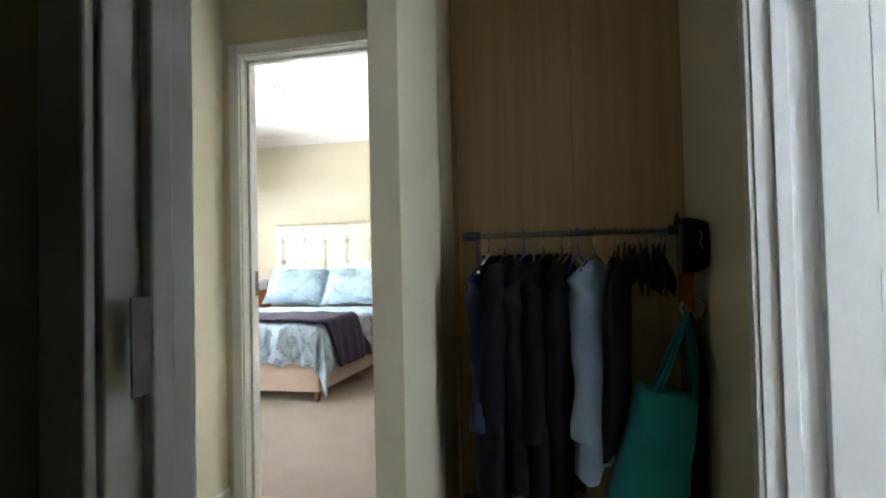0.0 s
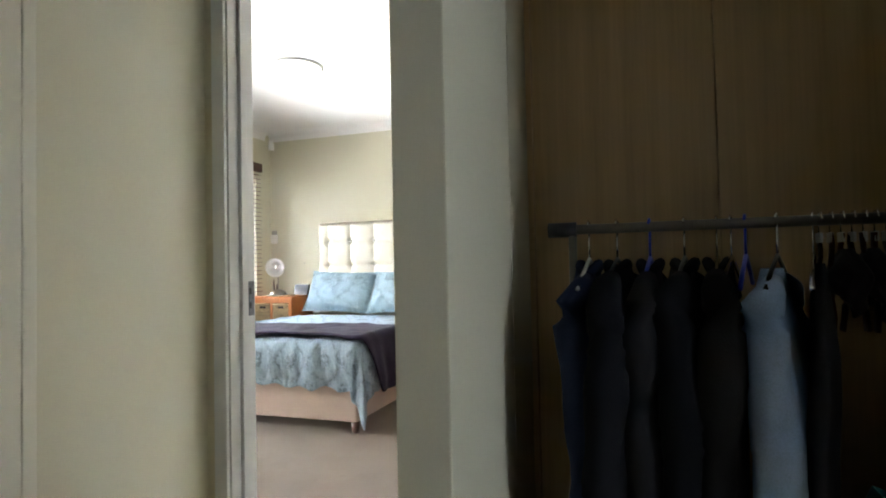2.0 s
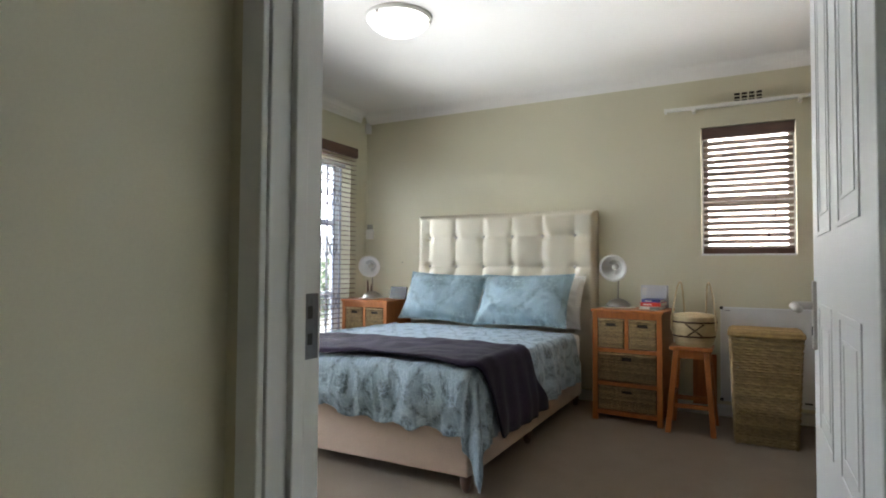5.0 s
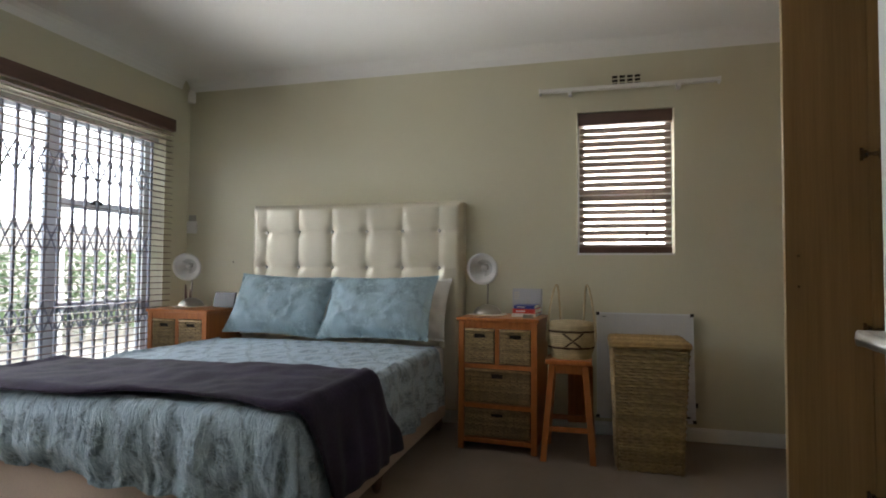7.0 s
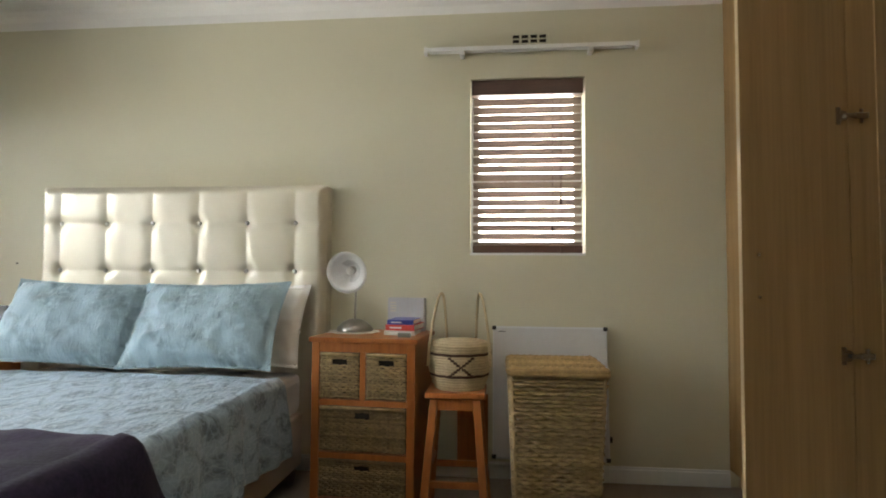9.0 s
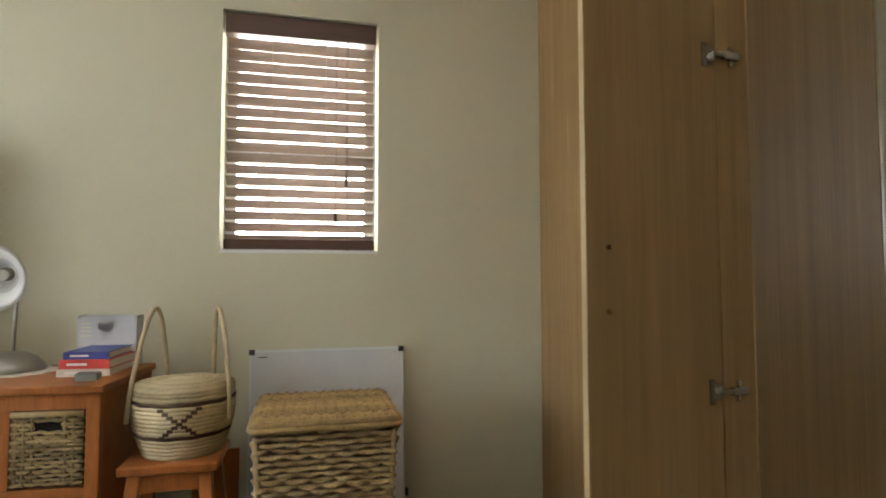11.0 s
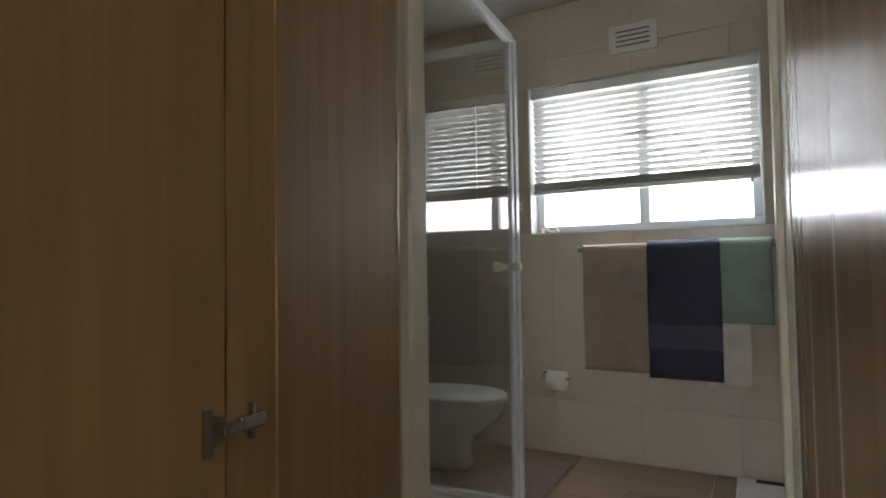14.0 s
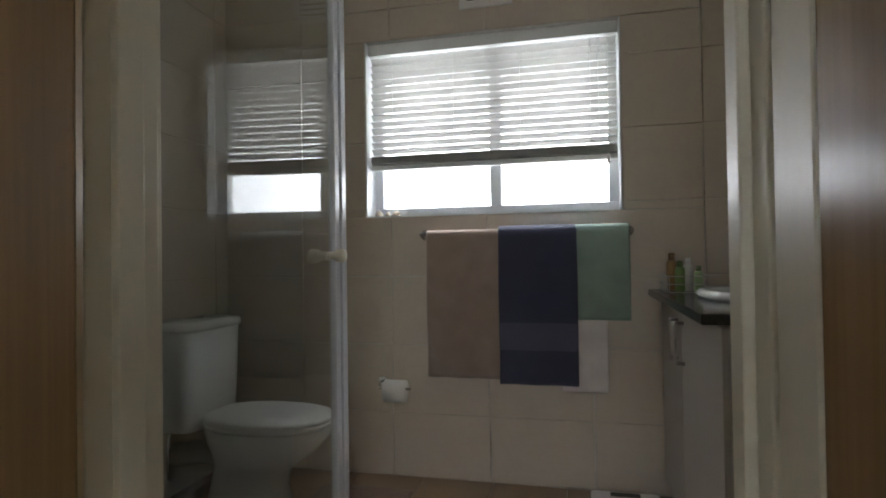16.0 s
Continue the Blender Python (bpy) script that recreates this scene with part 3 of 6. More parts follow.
    lie = n.new("ShaderNodeMapping")
    lie.inputs["Scale"].default_value = (1.7, 0.6, 1)
    l.new(uv.outputs["UV"], lie.inputs[0])
    l.new(lie.outputs[0], crumple.inputs["Vector"])
    bp = n.new("ShaderNodeBump")
    bp.inputs["Strength"].default_value, bp.inputs["Distance"].default_value = puff, 0.012
    l.new(crumple.outputs[0], bp.inputs["Height"])
    l.new(bp.outputs[0], b.inputs["Normal"])
    return m


M_DUVET = damask("duvet_print", (0.285, 0.375, 0.455), (0.125, 0.175, 0.21), (0.26, 0.40), 1.0, 0.45)
M_SHAM = damask("pillow_print", (0.295, 0.41, 0.475), (0.205, 0.295, 0.335), (0.62, 0.7), 0.7, 0.12)

BX0, BX1, BY0, BY1 = -3.49, -1.972, 4.135, 6.30
MT = 0.585               # mattress top
bed = thing("bed", "made queen bed with champagne buttoned headboard and suede base", "bed", ((BX0 + BX1) / 2, (BY0 + BY1) / 2, 0))
bent(wpart("base", boxm(BX0 + 0.01, BY0 + 0.01, 0.075, BX1 - 0.01, BY1, 0.345, 0.012), M_BASE, bed, "beige suede bed base"), 0.004)
bent(wpart("mattress", boxm(BX0 + 0.015, BY0 + 0.02, 0.35, BX1 - 0.015, BY1, MT - 0.02, 0.045), M_LINEN, bed), 0.01)
for x in (BX0 + 0.035, BX1 - 0.035):
    for y in (BY0 + 0.04, 5.06, BY1 - 0.1):
        wpart("leg", lathe([(0.016, 0.0), (0.024, 0.02), (0.030, 0.078)], 14, Matrix.Translation((x, y, 0))), M_DARKWOOD, bed, "short dark wooden foot", True)

# headboard, buttoned
HX0, HX1, HZ1, HY = -3.545, -1.865, 1.585, 6.31
BTN_X = [HX0 + 0.13 + i * (HX1 - HX0 - 0.30) / 5 for i in range(6)]
BTN_Z = [1.375 - 0.265 * j for j in range(4)]


def tuft(u, v):
    x, z = HX0 + u * (HX1 - HX0), 0.35 + v * (HZ1 - 0.35)
    px, pz = BTN_X[1] - BTN_X[0], 0.265
    gx = min(min(abs(x - c) for c in BTN_X) / (px / 2), 1.0)
    gz = min(min(abs(z - c) for c in BTN_Z) / (pz / 2), 1.0)
    d = 0.007 * (1 - (1 - gx) ** 5) + 0.005 * (1 - (1 - gz) ** 5) - 0.010
    near = min((x - c) ** 2 + (z - e) ** 2 for c in BTN_X for e in BTN_Z)
    d -= 0.016 * math.exp(-near / 0.0011)
    d += 0.0022 * math.sin(x * 60 + z * 25) * math.exp(-near / 0.006)
    edge = min(x - HX0, HX1 - x, HZ1 - z)
    if edge < 0.045:
        d = d * edge / 0.045 - 0.036 * (1 - edge / 0.045) ** 2
    return (x, HY - 0.035 - d, z)


hb = wpart("headboard", sheet(tuft, 190, 130), M_SATIN, bed, "champagne leatherette headboard, buttoned in squares", True)
wpart("headboard_back", boxm(HX0 + 0.002, HY + 0.0, 0.12, HX1 - 0.002, NORTH - 0.003, HZ1 - 0.003, 0.006), M_SATIN, bed)
for bx in BTN_X:
    for bz in BTN_Z[:3]:
        wpart("button", lathe([(0.004, -0.006), (0.012, -0.002), (0.012, 0.002), (0.006, 0.006)], 12, Matrix.Translation((bx, HY - 0.022, bz)) @ pose(0, 0, 0, 90)), M_STEEL, bed, "small shiny button", True)


def drape(a, b, w, l, top, soft, folds):
    """Cloth over the mattress. a: metres across from its middle, b: metres up from the foot edge (below 0: hanging)."""
    da, db = max(0.0, abs(a) - w), max(0.0, -b)
    s = 1 if a > 0 else -1
    x, y = max(-w, min(w, a)), max(0.0, b)
    drop = math.hypot(da, db) if (da and db) else da + db
    z = top
    fa = math.sin(b * 17 + 1.3 * math.sin(b * 6 + s)) + 0.6 * math.sin(b * 41 + a)
    fb = 0.5 * math.sin(a * 13 + 1.8 * math.sin(a * 4)) + 1.3 * noise.noise((a * 7, b * 1.5, 2)) + 0.9 * noise.noise((a * 19, b * 3, 5)) + 0.5 * noise.noise((a * 44, b * 7, 7))
    r = 0.05
    if drop > 0:
        k = min(1.0, drop / r)
        out = r * math.sin(k * math.pi / 2)
        z = top - (r * (1 - math.cos(k * math.pi / 2)) + max(0, drop - r))
        flare = soft * min(1, drop / 0.30)
        amp = folds * min(1, drop / 0.22)
        if da and db:
            ang = math.atan2(da, db)
            o = out + flare + 0.16 * max(0.0, drop - 0.06) * math.sin(2 * ang) + amp * math.sin(ang * 9 + drop * 3) * 1.2
            x += s * o * math.sin(ang)
            y -= o * math.cos(ang)
        elif da:
            x += s * (out + flare + amp * fa)
        else:
            y -= out + flare + amp * fb
    else:
        z += 0.010 * noise.noise((a * 4, b * 4, 0)) + 0.006 * noise.noise((a * 13, b * 11, 5)) + 0.012 * math.sin(min(1, max(0, (w - abs(a)) / 0.3)) * math.pi / 2) - 0.012
    return x, y, z


CX, W, L = (BX0 + BX1) / 2, (BX1 - BX0) / 2 + 0.005, 1.72


def duvet_fn(u, v):
    a = -(W + 0.36) + u * 2 * (W + 0.36)
    b = -0.36 + v * (L + 0.36)
    hang = 0.0
    if b < 0:
        # the hem is short along the foot, long at both corners, longest at the window-side's opposite one
        k = 0.80 + 0.12 * max(0.0, a / W) + 0.05 * math.sin(a * 6) + 0.035 * math.sin(a * 31 + 2 * noise.noise((a * 4, 0, 8)))
        corner = max(0.0, min(1.0, (abs(a) - W + 0.16) / 0.3))
        k += corner * (0.16 if a > 0 else 0.36)
        b *= k
        hang = min(1.0, -b / 0.27)
    x, y, z = drape(a, b, W, L, MT + 0.035, 0.03, 0.019)
    if hang and abs(a) < W:
        y += 0.030 * max(0.0, hang - 0.72) / 0.28 - 0.012 * math.sin(min(1, hang) * math.pi) * (1 + noise.noise((a * 14, 0, 6)))
    if b < 0 or abs(a) > W:
        z += 0.014 * noise.noise((a * 6, b * 6, 9))
    return (CX + x, BY0 + min(y, max(0.0, y) if hang == 0 else -0.012), max(z, 0.03))


dv = wpart("duvet", sheet(duvet_fn, 260, 130, lambda u, v: (u * 2 * (W + 0.36), v * (L + 0.36))), M_DUVET, bed, "duck-egg blue damask duvet with a ruffled hem", True)
solidify(dv, 0.02, -1)


def throw_fn(u, v):
    a0, a1 = -(W + 0.16), W + 0.40
    a = a0 + u * (a1 - a0)
    skew = 0.06 * (a / W)
    b = -0.02 + 0.02 * math.sin(a * 5) + 0.42 * max(0.0, a - W) + v * (0.60 + skew + 0.05 * noise.noise((a * 3, 0, 1)))
    x, y, z = drape(a, max(b, -0.03), W + 0.012, L, MT + 0.062, 0.055, 0.010)
    return (CX + x, BY0 + y - 0.005, z + 0.006 * noise.noise((a * 6, b * 9, 3)))


th = single("throw_blanket", sheet(throw_fn, 130, 50), M_THROW, "dark purple plush throw across the foot of the bed", "blanket", smooth=True)
solidify(th, 0.012, 1)


def pillow(name, label, w, h, d, material, at, category="pillow", group="", flange=0.05):
    def f(u, v):
        a, b = 2 * u - 1, 2 * v - 1
        ra, rb = min(1, abs(a) / (1 - flange)), min(1, abs(b) / (1 - flange * 1.4))
        thick = max(0.0, (1 - ra ** 2.6)) ** 0.5 * max(0.0, (1 - rb ** 2.6)) ** 0.5
        pin = 1 - 0.07 * (1 - abs(a) ** 2) * abs(b) ** 4 - 0.0
        pin2 = 1 - 0.06 * (1 - abs(b) ** 2) * abs(a) ** 4
        wr = 0.014 * noise.noise((a * 2.6, b * 2.6, w * 9)) + 0.011 * noise.noise((a * 6, b * 5, d * 50)) - 0.009 * (1 - abs(noise.noise((a * 4 + b * 2, b * 5 - a, w * 30)))) ** 6
        return (a * w / 2 * pin2, b * h / 2 * pin, d / 2 * thick + wr * (0.4 + thick))

    def g(u, v):
        x, y, z = f(u, v)
        return (x, y, -z * 0.8 - 0.004)
    bm = sheet(f, 44, 32, lambda u, v: (u * w, v * h))
    b2 = sheet(g, 44, 32, lambda u, v: (u * w, v * h))
    me = bpy.data.meshes.new("t")
    b2.to_mesh(me)
    b2.free()
    bm.from_mesh(me)
    bpy.data.meshes.remove(me)
    bmesh.ops.remove_doubles(bm, verts=bm.verts, dist=0.0005)
    return single(name, bm, material, label, category, group, True, at)


pillow("pillow", "white linen pillow behind the printed one", 0.70, 0.46, 0.17, M_LINEN, pose(-3.14, 6.17, 0.83, 66, 0, 1), group="white pillows")
pillow("pillow", "white linen pillow behind the printed one", 0.70, 0.46, 0.17, M_LINEN, pose(-2.28, 6.17, 0.83, 66, 0, -1), group="white pillows")
pillow("pillow", "light blue printed pillow leaning on the headboard", 0.75, 0.475, 0.21, M_SHAM, pose(-3.12, 6.00, 0.845, 60, 2, 2), group="printed pillows")
pillow("pillow", "light blue printed pillow leaning on the headboard", 0.79, 0.48, 0.21, M_SHAM, pose(-2.37, 5.97, 0.845, 59, -1, -2), group="printed pillows")

# ---- bedroom windows ----
M_SLATW = mat("white_blind_slat", (0.64, 0.635, 0.61), 0.5, vary=0.05, bump=0.05)
M_SLATB = mat("brown_slat", (0.30, 0.245, 0.21), 0.30, vary=0.18, scale=8, fine=70, bump=0.1, stretch=(0.4, 5, 5))
M_GATE = mat("grey_gate_steel", (0.23, 0.25, 0.31), 0.5, metal=0.1, vary=0.1, bump=0.05)
M_LEAF = mat("hedge_leaf", (0.15, 0.21, 0.12), 0.6, vary=0.4, scale=3, fine=20, bump=0.0, island=0.35)


def translucent(m, amount):
    n, l = m.node_tree.nodes, m.node_tree.links
    b = n["Principled BSDF"]
    tr, mx = n.new("ShaderNodeBsdfTranslucent"), n.new("ShaderNodeMixShader")
    src = b.inputs["Base Color"].links[0].from_socket
    l.new(src, tr.inputs[0])
    mx.inputs[0].default_value = amount
    l.new(b.outputs[0], mx.inputs[1])
    l.new(tr.outputs[0], mx.inputs[2])
    l.new(mx.outputs[0], n["Material Output"].inputs[0])


translucent(M_SLATW, 0.30)
translucent(M_LEAF, 0.3)
translucent(M_SLATB, 0.55)

# north window: recess lining, frame, panes
x0, x1, z0, z1 = WIN
win = thing("window_1", "small white framed window behind a brown blind", "window", (x0, NORTH, z0))
win["kind"] = "structure"
for a in ((x0, z0, x1, z0 + 0.045), (x0, z1 - 0.045, x1, z1), (x0, z0 + 0.045, x0 + 0.045, z1 - 0.045), (x1 - 0.045, z0 + 0.045, x1, z1 - 0.045), (x0 + 0.045, 1.62, x1 - 0.045, 1.66)):
    bent(wpart("window_frame", boxm(a[0], NORTH + 0.13, a[1], a[2], NORTH + 0.18, a[3]), M_ALU, win), 0.003)
for zz0, zz1 in ((z0 + 0.045, 1.62), (1.66, z1 - 0.045)):
    g = wpart("pane", boxm(x0 + 0.045, NORTH + 0.150, zz0, x1 - 0.045, NORTH + 0.154, zz1), M_GLASS, win)
    g.visible_shadow = False
wpart("window_sill", boxm(x0, NORTH + 0.004, z0 - 0.0, x1, NORTH + 0.13, z0 + 0.012), M_WHITE, win)


def slat_mesh(length, depth, tilt, material, curve=0.003):
    """One blind slat, a slightly curved strip of even thickness, along x, tilted about x."""
    prof = [(-depth / 2 + depth * k / 4, curve * (1 - ((k - 2) / 2) ** 2)) for k in range(5)]
    ring = [(y, z) for y, z in prof] + [(y, z - 0.0028) for y, z in prof[::-1]]
    c, s = math.cos(radians(tilt)), math.sin(radians(tilt))
    bm = bmesh.new()
    rr = [[bm.verts.new((x, y * c - z * s, y * s + z * c)) for y, z in ring] for x in (0, length)]
    k = len(ring)
    for i in range(k):
        bm.faces.new((rr[0][i], rr[0][(i + 1) % k], rr[1][(i + 1) % k], rr[1][i]))
    bm.faces.new(rr[0][::-1])
    bm.faces.new(rr[1])
    return mesh_of("slat", bm, material)


def blind(name, label, m, length, top, bottom, pitch, depth, tilt, slat_mat, rail_mat, head_h, ladders, cords=(), stack=0, head_out=0.0, rail_h=0.03):
    """A venetian blind in its own frame: x along, -y into the room, z up."""
    ob = thing(name, label, "venetian blind")
    ob.matrix_world = m
    bent(part("headrail", boxm(-0.004 - head_out, -depth * 0.62, top - head_h, length + 0.004 + head_out, depth * 0.5, top), rail_mat, ob, "blind valance"), 0.003)
    me = slat_mesh(length - 0.008, depth, tilt, slat_mat)
    z, k = top - head_h - pitch * 0.7, 0
    while z > bottom + rail_h + stack * 0.0045:
        s = new("slat", me)
        s.parent = ob
        s.location = (0.004, 0.0, z)
        s.rotation_euler = (radians(1.5 * math.sin(k * 2.3)), 0, 0)
        z -= pitch
        k += 1
    for i in range(stack):
        s = new("slat", me)
        s.parent = ob
        s.location = (0.004, 0.0, bottom + rail_h + 0.004 + i * 0.0045)
    bent(part("bottom_rail", boxm(0.002, -depth * 0.5, bottom, length - 0.002, depth * 0.5, bottom + rail_h), rail_mat, ob), 0.003)
    for f in ladders:
        bm = bmesh.new()
        for dy in (-depth * 0.5 * math.cos(radians(tilt)), depth * 0.5 * math.cos(radians(tilt))):
            add_tube(bm, (f * length, dy, bottom + 0.02), (f * length, dy, top - head_h), 0.0011, seg=5)
        part("ladder_cord", bm, slat_mat, ob)
    for f, zb in cords:
        c = part("pull_cord", tube((f * length, -depth * 0.62, zb), (f * length, -depth * 0.62, top - head_h), 0.0011, seg=5), rail_mat, ob)
        part("cord_pull", tube((f * length, -depth * 0.62, zb - 0.045), (f * length, -depth * 0.62, zb), 0.0085, 0.005, seg=10), M_DARKWOOD if rail_mat is M_DARKWOOD else M_WHITE_PLASTIC, c, "cord tassel", True)
    return ob


blind("window_blind", "dark brown wooden venetian blind, half tilted, in the small window", pose(x0 + 0.012, NORTH + 0.045, 0), x1 - x0 - 0.024, z1 - 0.004, z0 + 0.016, 0.0475, 0.05, -37, M_SLATB, M_DARKWOOD, 0.085,
      (0.30, 0.66), ((0.80, 1.53), (0.73, 1.38), (0.81, 1.25)), rail_h=0.04)

# sliding door, security gate and wide blind on the west wall
y0, y1, zh = SLIDE
sl = thing("sliding_door", "white aluminium glazed sliding door", "sliding door", (WEST - 0.16, y0, 0))
sl["kind"] = "structure"
XF0, XF1 = WEST - 0.20, WEST - 0.14
for yy in (y0, 4.60, 5.28, y1 - 0.06):
    bent(wpart("stile", boxm(XF0, yy, 0.0, XF1, yy + 0.075 if yy not in (y0, y1 - 0.06) else yy + 0.06, zh), M_ALU, sl), 0.003)
for za, zb, ya, yb in ((0.0, 0.06, y0 + 0.06, y1 - 0.06), (zh - 0.06, zh, y0 + 0.06, y1 - 0.06), (1.50, 1.56, 5.355, y1 - 0.06), (0.80, 0.86, 5.355, y1 - 0.06)):
    bent(wpart("rail", boxm(XF0 + 0.004, ya, za, XF1 - 0.004, yb, zb), M_ALU, sl), 0.003)
for ya, yb in ((y0 + 0.06, 4.60), (4.675, 5.28), (5.355, y1 - 0.06)):
    g = wpart("pane", boxm(XF0 + 0.028, ya, 0.06, XF0 + 0.033, yb, zh - 0.06), M_GLASS, sl)
    g.visible_shadow = False
wpart("window_catch", boxm(XF1, 5.60, 1.535, XF1 + 0.03, 5.68, 1.56, 0.004), M_BLACK, sl)

gate = thing("security_gate", "grey steel trellis security gate drawn across the door", "security gate", (WEST - 0.09, y0, 0))
BAR = 0.098
n_bar = int((y1 - y0 - 0.04) / BAR)
bar_me = mesh_of("bar", boxm(-0.008, -0.0085, 0.05, 0.008, 0.0085, zh - 0.05), M_GATE)
for i in range(n_bar + 1):
    b = new("bar", bar_me)
    b.parent, b.location = gate, (0, 0.02 + i * BAR, 0)
for zc in (0.30, 0.78, 1.30, 1.79):
    for i in range(n_bar):
        ya = 0.02 + i * BAR
        for s in (1, -1):
            bm = bmesh.new()
            add_tube(bm, (0.009 * s, ya, zc - s * 0.105), (0.009 * s, ya + BAR, zc + s * 0.105), 0.0062, seg=5)
            part("lattice_strip", bm, M_GATE, gate)
for za in (0.012, zh - 0.05):
    part("track", boxm(-0.02, 0, za, 0.02, y1 - y0, za + 0.035), M_ALU, gate)
part("gate_lock", boxm(-0.02, 1.10, 0.95, 0.02, 1.15, 1.15, 0.004), M_GATE, gate)

wb = blind("door_blind", "dark wooden venetian blind with open slats over the sliding door", pose(WEST + 0.045, y0 - 0.10, 0, 0, 0, 90) @ pose(0, 0, 0), y1 - y0 + 0.12, 2.275, 0.10, 0.0465, 0.034, 2, M_DARKWOOD, M_DARKWOOD, 0.095,
           (0.12, 0.5, 0.88), (), head_out=0.01)

# ---- outside ----
bm = bmesh.new()
for i in range(5200):
    c = Vector((-9.2 + random.gauss(0, 0.28), random.uniform(0.5, 15), 0))
    hgt = 1.35 + 0.35 * noise.noise((c.y * 0.9, 0, 0))
    c.z = random.uniform(0, 1) ** 0.8 * hgt
    q = Euler((random.uniform(-1.2, 1.2), random.uniform(-1.2, 1.2), random.uniform(0, 6.3))).to_matrix()
    s = random.uniform(0.05, 0.11)
    vs = [bm.verts.new(c + q @ Vector(p) * s) for p in ((-1, 0, 0), (0, -0.45, 0.1), (1, 0, 0), (0, 0.45, 0.1))]
    bm.faces.new(vs)
hedge = new("hedge", mesh_of("hedge", bm, M_LEAF))
tagged(hedge, "leafy green garden hedge in bright sun", "hedge", kind="stuff")
bm = boxm(-10.3, -6, -0.16, -10.1, 22, 1.9)
single("garden_wall", bm, mat("white_plaster", (0.72, 0.72, 0.70), 0.8, scale=1.5, bump=0.2), "pale plastered garden wall behind the hedge", "garden wall")
post = thing("patio_post", "white patio post with a beam", "post", (-6.2, 6.9, -0.16))
part("post", boxm(-0.06, -0.06, 0, 0.06, 0.06, 2.5, 0.005), M_ALU, post)
part("beam", boxm(-0.05, -5.0, 2.5, 0.05, 2.0, 2.66, 0.005), M_ALU, post)

# ---- nightstands ----
M_SEAGRASS = mat("seagrass", (0.30, 0.21, 0.105), 0.8, vary=0.3, scale=30, fine=160, bump=0.5, island=0.22)
M_SEADARK = mat("brown_seagrass", (0.22, 0.15, 0.075), 0.85, vary=0.35, scale=25, fine=150, bump=0.5, island=0.3)
# Near-black standing for shade in holes and behind weave; also colours the floor box.
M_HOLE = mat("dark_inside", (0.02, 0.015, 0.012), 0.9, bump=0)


def weave_front(bm, x0, x1, z0, z1, y, pitch, col, r, gap=None):
    """Horizontal strands woven over stakes on a front that faces -y; gap: x0, x1, z0, z1 left open."""
    rows_ = max(3, int((z1 - z0) / pitch))
    cols = max(3, int((x1 - x0) / col))
    for j in range(rows_):
        z = z0 + (j + 0.5) * (z1 - z0) / rows_
        runs = [(x0, x1)]
        if gap and gap[2] < z < gap[3]:
            runs = [(x0, gap[0]), (gap[1], x1)]
        for a, b in runs:
            k = max(3, int((b - a) / (x1 - x0) * cols) * 2)
            pts = []
            for i in range(k + 1):
                x = a + (b - a) * i / k
                ph = (x - x0) / col * math.pi + (math.pi if j % 2 else 0)
                pts.append((x, y - 0.0062 * math.sin(ph) + random.uniform(-0.0006, 0.0006), z + random.uniform(-0.0012, 0.0012)))
            add_path(bm, pts, r * random.uniform(0.92, 1.1), 5)
    for i in range(cols):
        x = x0 + (i + 0.5) * col
        if x < x1 - 0.004 and not (gap and gap[0] - 0.004 < x < gap[1] + 0.004):
            add_tube(bm, (x, y - 0.001, z0), (x, y - 0.001, z1), 0.0042, seg=5)
    return bm


